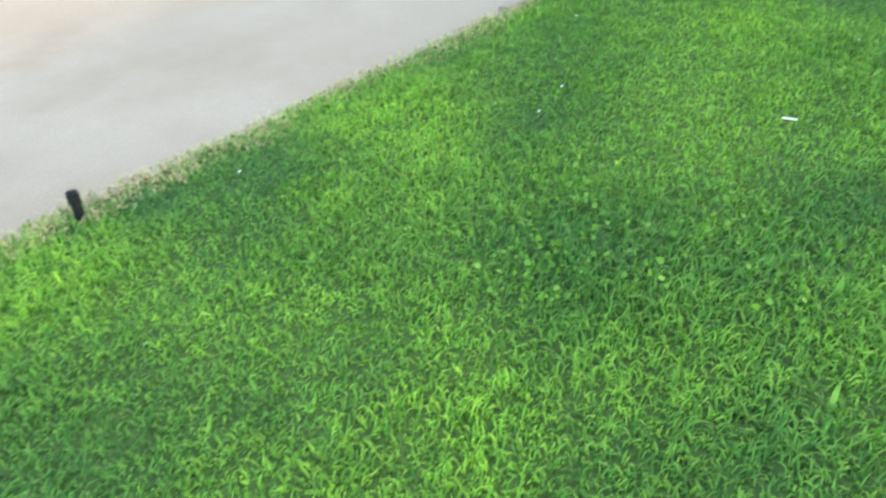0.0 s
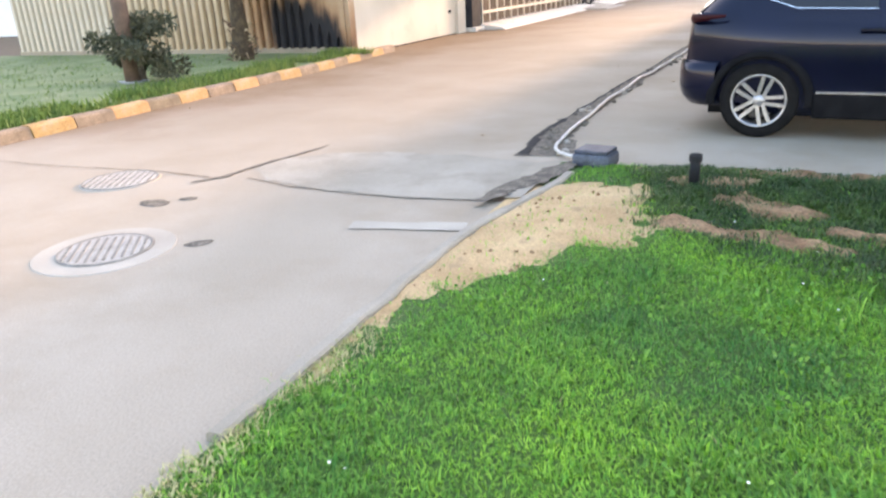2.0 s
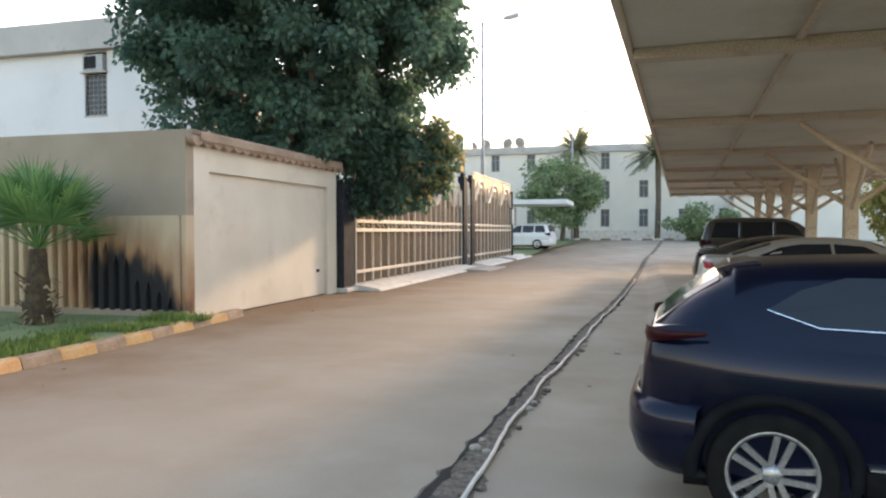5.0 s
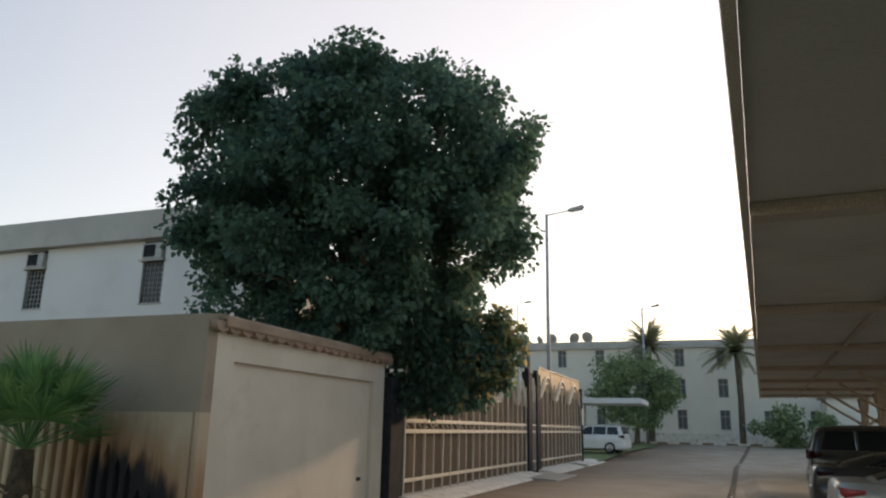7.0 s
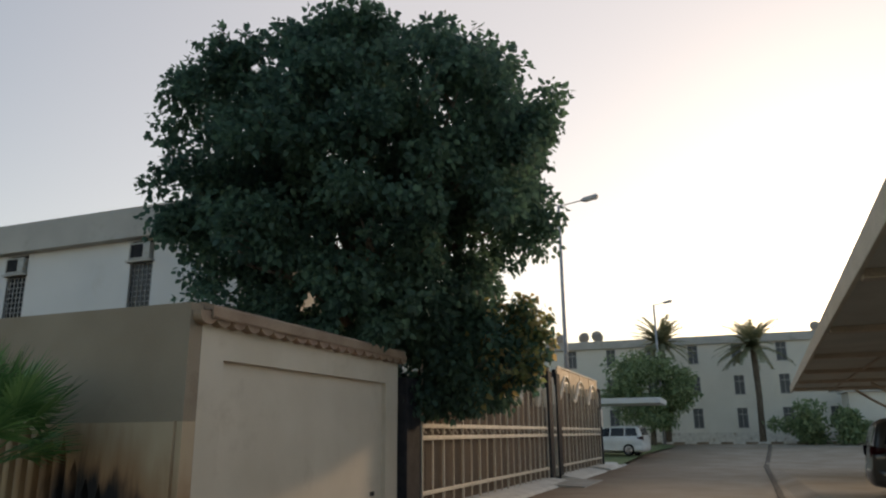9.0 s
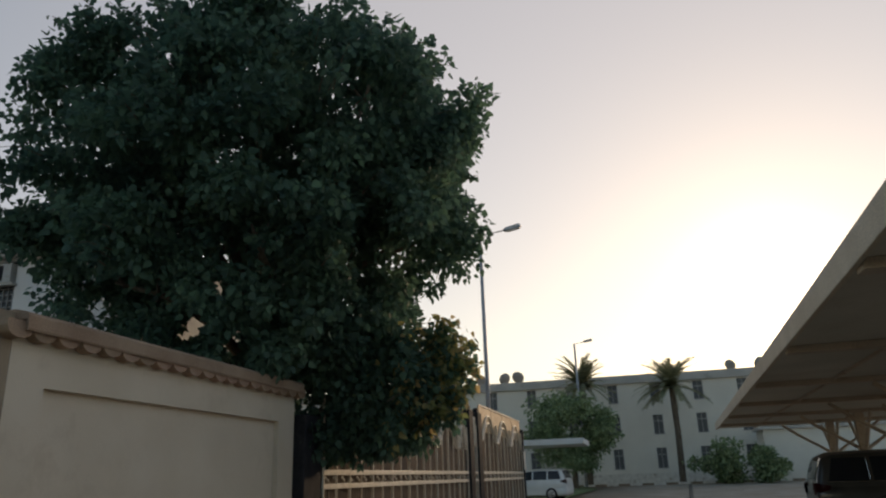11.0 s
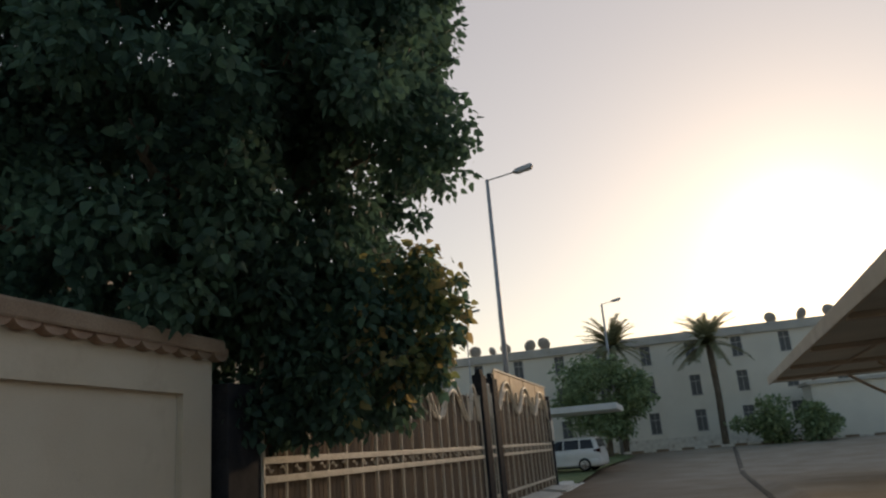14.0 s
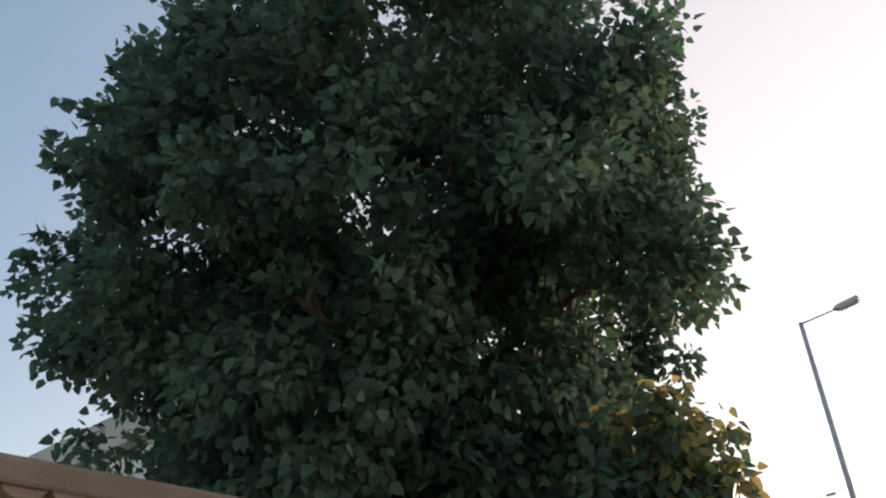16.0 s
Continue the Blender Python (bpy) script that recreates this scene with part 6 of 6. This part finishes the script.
def shrub(name, x, y, z, blobs, count, size, material, label, seed, stems=7):
    s = empty(name, pose(x, y, z), label, "shrub")
    r = np.random.default_rng(seed)
    bm = bmesh.new()
    for k in range(stems):
        b = blobs[k % len(blobs)]
        e = Vector(b[:3])
        tube(bm, [(0.05 * math.cos(k), 0.05 * math.sin(k), 0), e * 0.5 + Vector((0, 0, 0.05)), e], 0.025, 0.01, n=5)
    part("stems", bm, M_BARK, s)
    pts, nrm = blob_points(r, blobs, count, 0.8)
    leaf_cloud("foliage", pts, nrm, size, material, s, r, width=0.5, droop=0.1)
    return s


def random_blobs(seed, n, rx, ry, z0, z1, s):
    r = np.random.default_rng(seed)
    return [(r.normal() * rx * 0.5, r.normal() * ry * 0.5, r.uniform(z0, z1), s * r.uniform(0.6, 1.2), s * r.uniform(0.6, 1.2), s * r.uniform(0.5, 1)) for _ in range(n)]


shrub("shrub", -11.5, 11.2, 0.09, random_blobs(4, 22, 0.62, 0.6, 0.15, 1.0, 0.24), 4600, 0.085, M_SHRUB, "dusty grey-green shrub at the lamp post foot", 4)

# ---- lamp posts ----


def street_lamp(x, y, z, h, arm, r, label, heading=0.0, dark_foot=0.0):
    p = empty("street_lamp", pose(x, y, z, 0, 0, heading), label, "street lamp", "street lamps")
    bm = bmesh.new()
    tube(bm, [(0, 0, dark_foot), (0, 0, h)], r, r * 0.6, n=12)
    part("pole", bm, M_GALV, p, smooth=True)
    if dark_foot:
        bm = bmesh.new()
        tube(bm, [(0, 0, 0), (0, 0, dark_foot)], r * 1.06, r * 1.03, n=12)
        part("foot", bm, M_RUST, p, "rusty brown lower pole", smooth=True)
    part("base_plate", cbox(-0.2, -0.2, 0, 0.2, 0.2, 0.03), M_GALV, p)
    bm = bmesh.new()
    tube(bm, [(0, 0, h - 0.1), (0.06, 0, h - 0.03), (0.3, 0, h), (arm, 0, h + 0.12)], 0.035, 0.028, n=8)
    part("arm", bm, M_GALV, p, smooth=True)
    bm = prism(bmesh.new(), [(0.0, 0.0), (0.12, -0.09), (0.78, -0.11), (0.88, 0.0), (0.82, 0.1), (0.2, 0.08)], "y", -0.13, 0.13)
    bmesh.ops.bevel(bm, geom=list(bm.edges), offset=0.02, segments=1, affect="EDGES")
    head = part("lamp_head", bm, M_GALV, p)
    head.matrix_basis = pose(arm - 0.12, 0, h + 0.12, 0, -9, 0)
    lens = part("lens", cbox(0.2, -0.1, -0.125, 0.72, 0.1, -0.085, bevel=0.01), M_FROSTLAMP, head)
    return p


street_lamp(-9.97, 41.5, 0, 12.55, 1.2, 0.12, "tall grey steel street lamp behind the fence")
street_lamp(-8.6, 76.0, rise(76), 12.4, 0.9, 0.14, "far grey street lamp at the road end")
street_lamp(-11.55, 11.0, 0.09, 11.5, 1.2, 0.13, "grey steel lamp post with a rusty brown foot", heading=250, dark_foot=1.9)
street_lamp(-22.6, 83.4, rise(83), 14.5, 0.8, 0.1, "thin mast lamp by the far block", heading=20)

# ---- far planting ----


def date_palm(x, y, z, h, seed, label, spread=3.2):
    p = empty("date_palm", pose(x, y, z), label, "palm", "date palms")
    r = np.random.default_rng(seed)
    bm = bmesh.new()
    tube(bm, [(0, 0, 0), (0.08, 0, h * 0.5), (0, 0, h)], 0.3, 0.26, n=10)
    for v in bm.verts:
        v.co.xy *= 1 + 0.12 * noise.noise((v.co.x * 5, v.co.y * 5, v.co.z * 4))
    part("trunk", bm, M_BARK, p)
    for k in range(64):
        a = r.uniform(0, 2 * math.pi)
        el = radians(r.uniform(-5, 88))
        L = spread * r.uniform(0.7, 0.98)
        bm = bmesh.new()
        pts = []
        for j in range(8):
            u = j / 7
            rr2 = L * u * math.cos(el * (1 - 0.4 * u))
            zz = h + L * u * math.sin(el) - 0.55 * L * u * u * (0.35 + 0.65 * math.cos(el))
            pts.append(Vector((math.cos(a) * rr2, math.sin(a) * rr2, zz)))
        tube(bm, pts, 0.03, 0.008, n=4)
        for j in range(1, 8):
            for m2 in range(4):
                q = pts[j - 1].lerp(pts[j], m2 / 4)
                d = (pts[j] - pts[j - 1]).normalized()
                sd = d.cross(Vector((0, 0, 1))).normalized()
                for s in (-1, 1):
                    e = q + (sd * s * 0.8 + d * 0.7 + Vector((0, 0, -0.12))).normalized() * 0.62 * (1.1 - 0.6 * j / 8)
                    w = d * 0.075
                    bm.faces.new([bm.verts.new(c) for c in (q - w, q + w, e)])
        part("frond", bm, M_DATEPALM, p)
    return p


date_palm(-8.4, 78.4, rise(78), 8.8, 41, "tall date palm before the white block", spread=3.8)
date_palm(-0.55, 78.6, rise(78), 8.3, 42, "tall date palm at the road end", spread=3.8)


def round_tree(x, y, z, h, r0, seed, label, material, count=9000, size=0.3):
    t = empty("tree", pose(x, y, z), label, "tree")
    r = np.random.default_rng(seed)
    bm = bmesh.new()
    tube(bm, [(0, 0, 0), (0.15, 0, h * 0.3), (0, 0.1, h * 0.55)], 0.25, 0.14, n=8)
    part("trunk", bm, M_BARK, t)
    bl = []
    for k in range(90):
        d = r.normal(size=3)
        d /= np.linalg.norm(d)
        d *= r.uniform(0.25, 1.0) ** 0.4
        s = r0 * r.uniform(0.16, 0.3)
        bl.append((d[0] * r0 * 0.85, d[1] * r0 * 0.85, h * 0.56 + d[2] * h * 0.38, s, s, s * 0.9))
    pts, nrm = blob_points(r, bl, count, 0.8)
    leaf_cloud("crown", pts, nrm, size, material, t, r, width=0.55, droop=0.6)
    return t


round_tree(-9.4, 74.5, rise(74), 8.4, 4.3, 51, "broad wispy grey-green tree beside the far lamp", M_FARLEAF, 17000, 0.26)
shrub("bush", 2.6, 76.0, rise(76), random_blobs(53, 22, 1.5, 1.4, 0.4, 3.0, 0.9), 3200, 0.32, M_FARLEAF, "rounded green bush at the road end", 53)
shrub("bush", 6.2, 76.0, rise(76), random_blobs(54, 18, 1.5, 1.4, 0.4, 2.4, 0.85), 2400, 0.32, M_FARLEAF, "low dark bush at the road end", 54)
round_tree(14.0, 56.0, rise(56), 6.0, 2.8, 55, "yellow-green tree beyond the canopy", M_YELLEAF, 5000)
round_tree(22.0, 60.0, rise(60), 6.5, 3.2, 56, "yellow-green tree beyond the canopy", M_YELLEAF, 5000)

# ---- small things on the lawn ----


def stub(x, y, h, r, tilt, label):
    s = empty("pipe_stub", pose(x, y, lawn_z(x, y) - 0.02, tilt, 0, 20), label, "pipe stub", "lawn pipe stubs")
    bm = bmesh.new()
    tube(bm, [(0, 0, 0), (0, 0, h)], r, r * 0.95, n=14)
    part("pipe", bm, M_BLACKPLASTIC, s, smooth=True)
    bm = bmesh.new()
    tube(bm, [(0, 0, h - 0.05), (0, 0, h - 0.005)], r * 1.22, r * 1.2, n=14)
    part("cap", bm, M_BLACKPLASTIC, s)
    return s


stub(-1.42, 6.56, 0.27, 0.038, 2, "black plastic sprinkler pipe stub in the lawn")
stub(-2.54, 0.36, 0.15, 0.019, -6, "short black plastic sprinkler pipe in the grass")
paper = part("litter", cbox(-0.026, -0.004, 0, 0.026, 0.004, 0.005, bevel=0.0018), M_PAPER)
paper.matrix_basis = pose(-0.84, 2.41, 0.062, 4, 3, 22)
tagged(paper, "small white strip of litter on the grass", "litter")
fr = random.Random(9)
for k in range(24):
    x, y = fr.uniform(-2.3, 2.0), fr.uniform(0.3, 7.0)
    if max(sandy(x, y)) > 0.2:
        continue
    bm = bmesh.new()
    for j in range(6):
        a = 2 * math.pi * j / 6
        c = (math.cos(a) * 0.0045, math.sin(a) * 0.0045, 0.002)
        v = [bm.verts.new(p) for p in ((0, 0, 0), (c[0] - math.sin(a) * 0.004, c[1] + math.cos(a) * 0.004, c[2]), (c[0] * 1.3, c[1] * 1.3, c[2]), (c[0] + math.sin(a) * 0.004, c[1] - math.cos(a) * 0.004, c[2]))]
        bm.faces.new(v)
    o = part("flower", bm, M_FLOWER)
    o.matrix_basis = pose(x, y, lawn_z(x, y) + fr.uniform(0.045, 0.075), fr.uniform(-25, 25), fr.uniform(-25, 25), 0)
    tagged(o, "tiny white wildflower in the lawn grass", "flower", "lawn flowers")
r8 = np.random.default_rng(77)
wc = []
for k in range(90):
    cx, cy = r8.uniform(-2.4, 2.0), r8.uniform(0.2, 6.9)
    if dark_share(cx, cy) > 0.3 or (max(sandy(cx, cy)) > 0.3 and r8.uniform() < 0.8):
        continue
    n = int(r8.integers(25, 80))
    wc.append(np.stack([cx + r8.normal(size=n) * 0.09, cy + r8.normal(size=n) * 0.09, lawn_z(cx, cy) + 0.03 + 0.05 * r8.uniform(size=n)], 1))
wc = np.concatenate(wc)
tagged(leaf_cloud("clover", wc, np.tile((0, 0, 0.4), (len(wc), 1)), 0.02, M_WEED, None, r8, width=0.8, droop=0.1), "patches of darker clover leaves in the lawn", "clover", kind="stuff")
for k in range(60):
    x, y = fr.uniform(-2.6, -1.5), fr.uniform(3.9, 6.6)
    if sandy(x, y)[0] < 0.4:
        continue
    bm = bmesh.new()
    bmesh.ops.create_icosphere(bm, subdivisions=1, radius=fr.uniform(0.006, 0.018))
    for v in bm.verts:
        v.co *= 0.75 + 0.5 * fr.random()
    o = part("pebble", bm, M_DIRT)
    o.matrix_basis = pose(x, y, lawn_z(x, y) + 0.008)
    tagged(o, "small brown pebble on the sand", "pebble", "sand pebbles")
for k in range(26):
    x, y = fr.uniform(-8.6, 1.0), fr.uniform(7.8, 20)
    bm = bmesh.new()
    w = fr.uniform(0.02, 0.06)
    v = [bm.verts.new(p) for p in ((-w, 0, 0.004), (0, -w * 0.4, 0.012), (w, 0, 0.005), (0, w * 0.4, 0.014))]
    bm.faces.new(v)
    o = part("dry_leaf", bm, M_DRYFROND)
    o.matrix_basis = pose(x, y, pad(x, y) + 0.002, 0, 0, fr.uniform(0, 360))
    tagged(o, "dry brown fallen leaf on the road", "leaf", "fallen leaves")
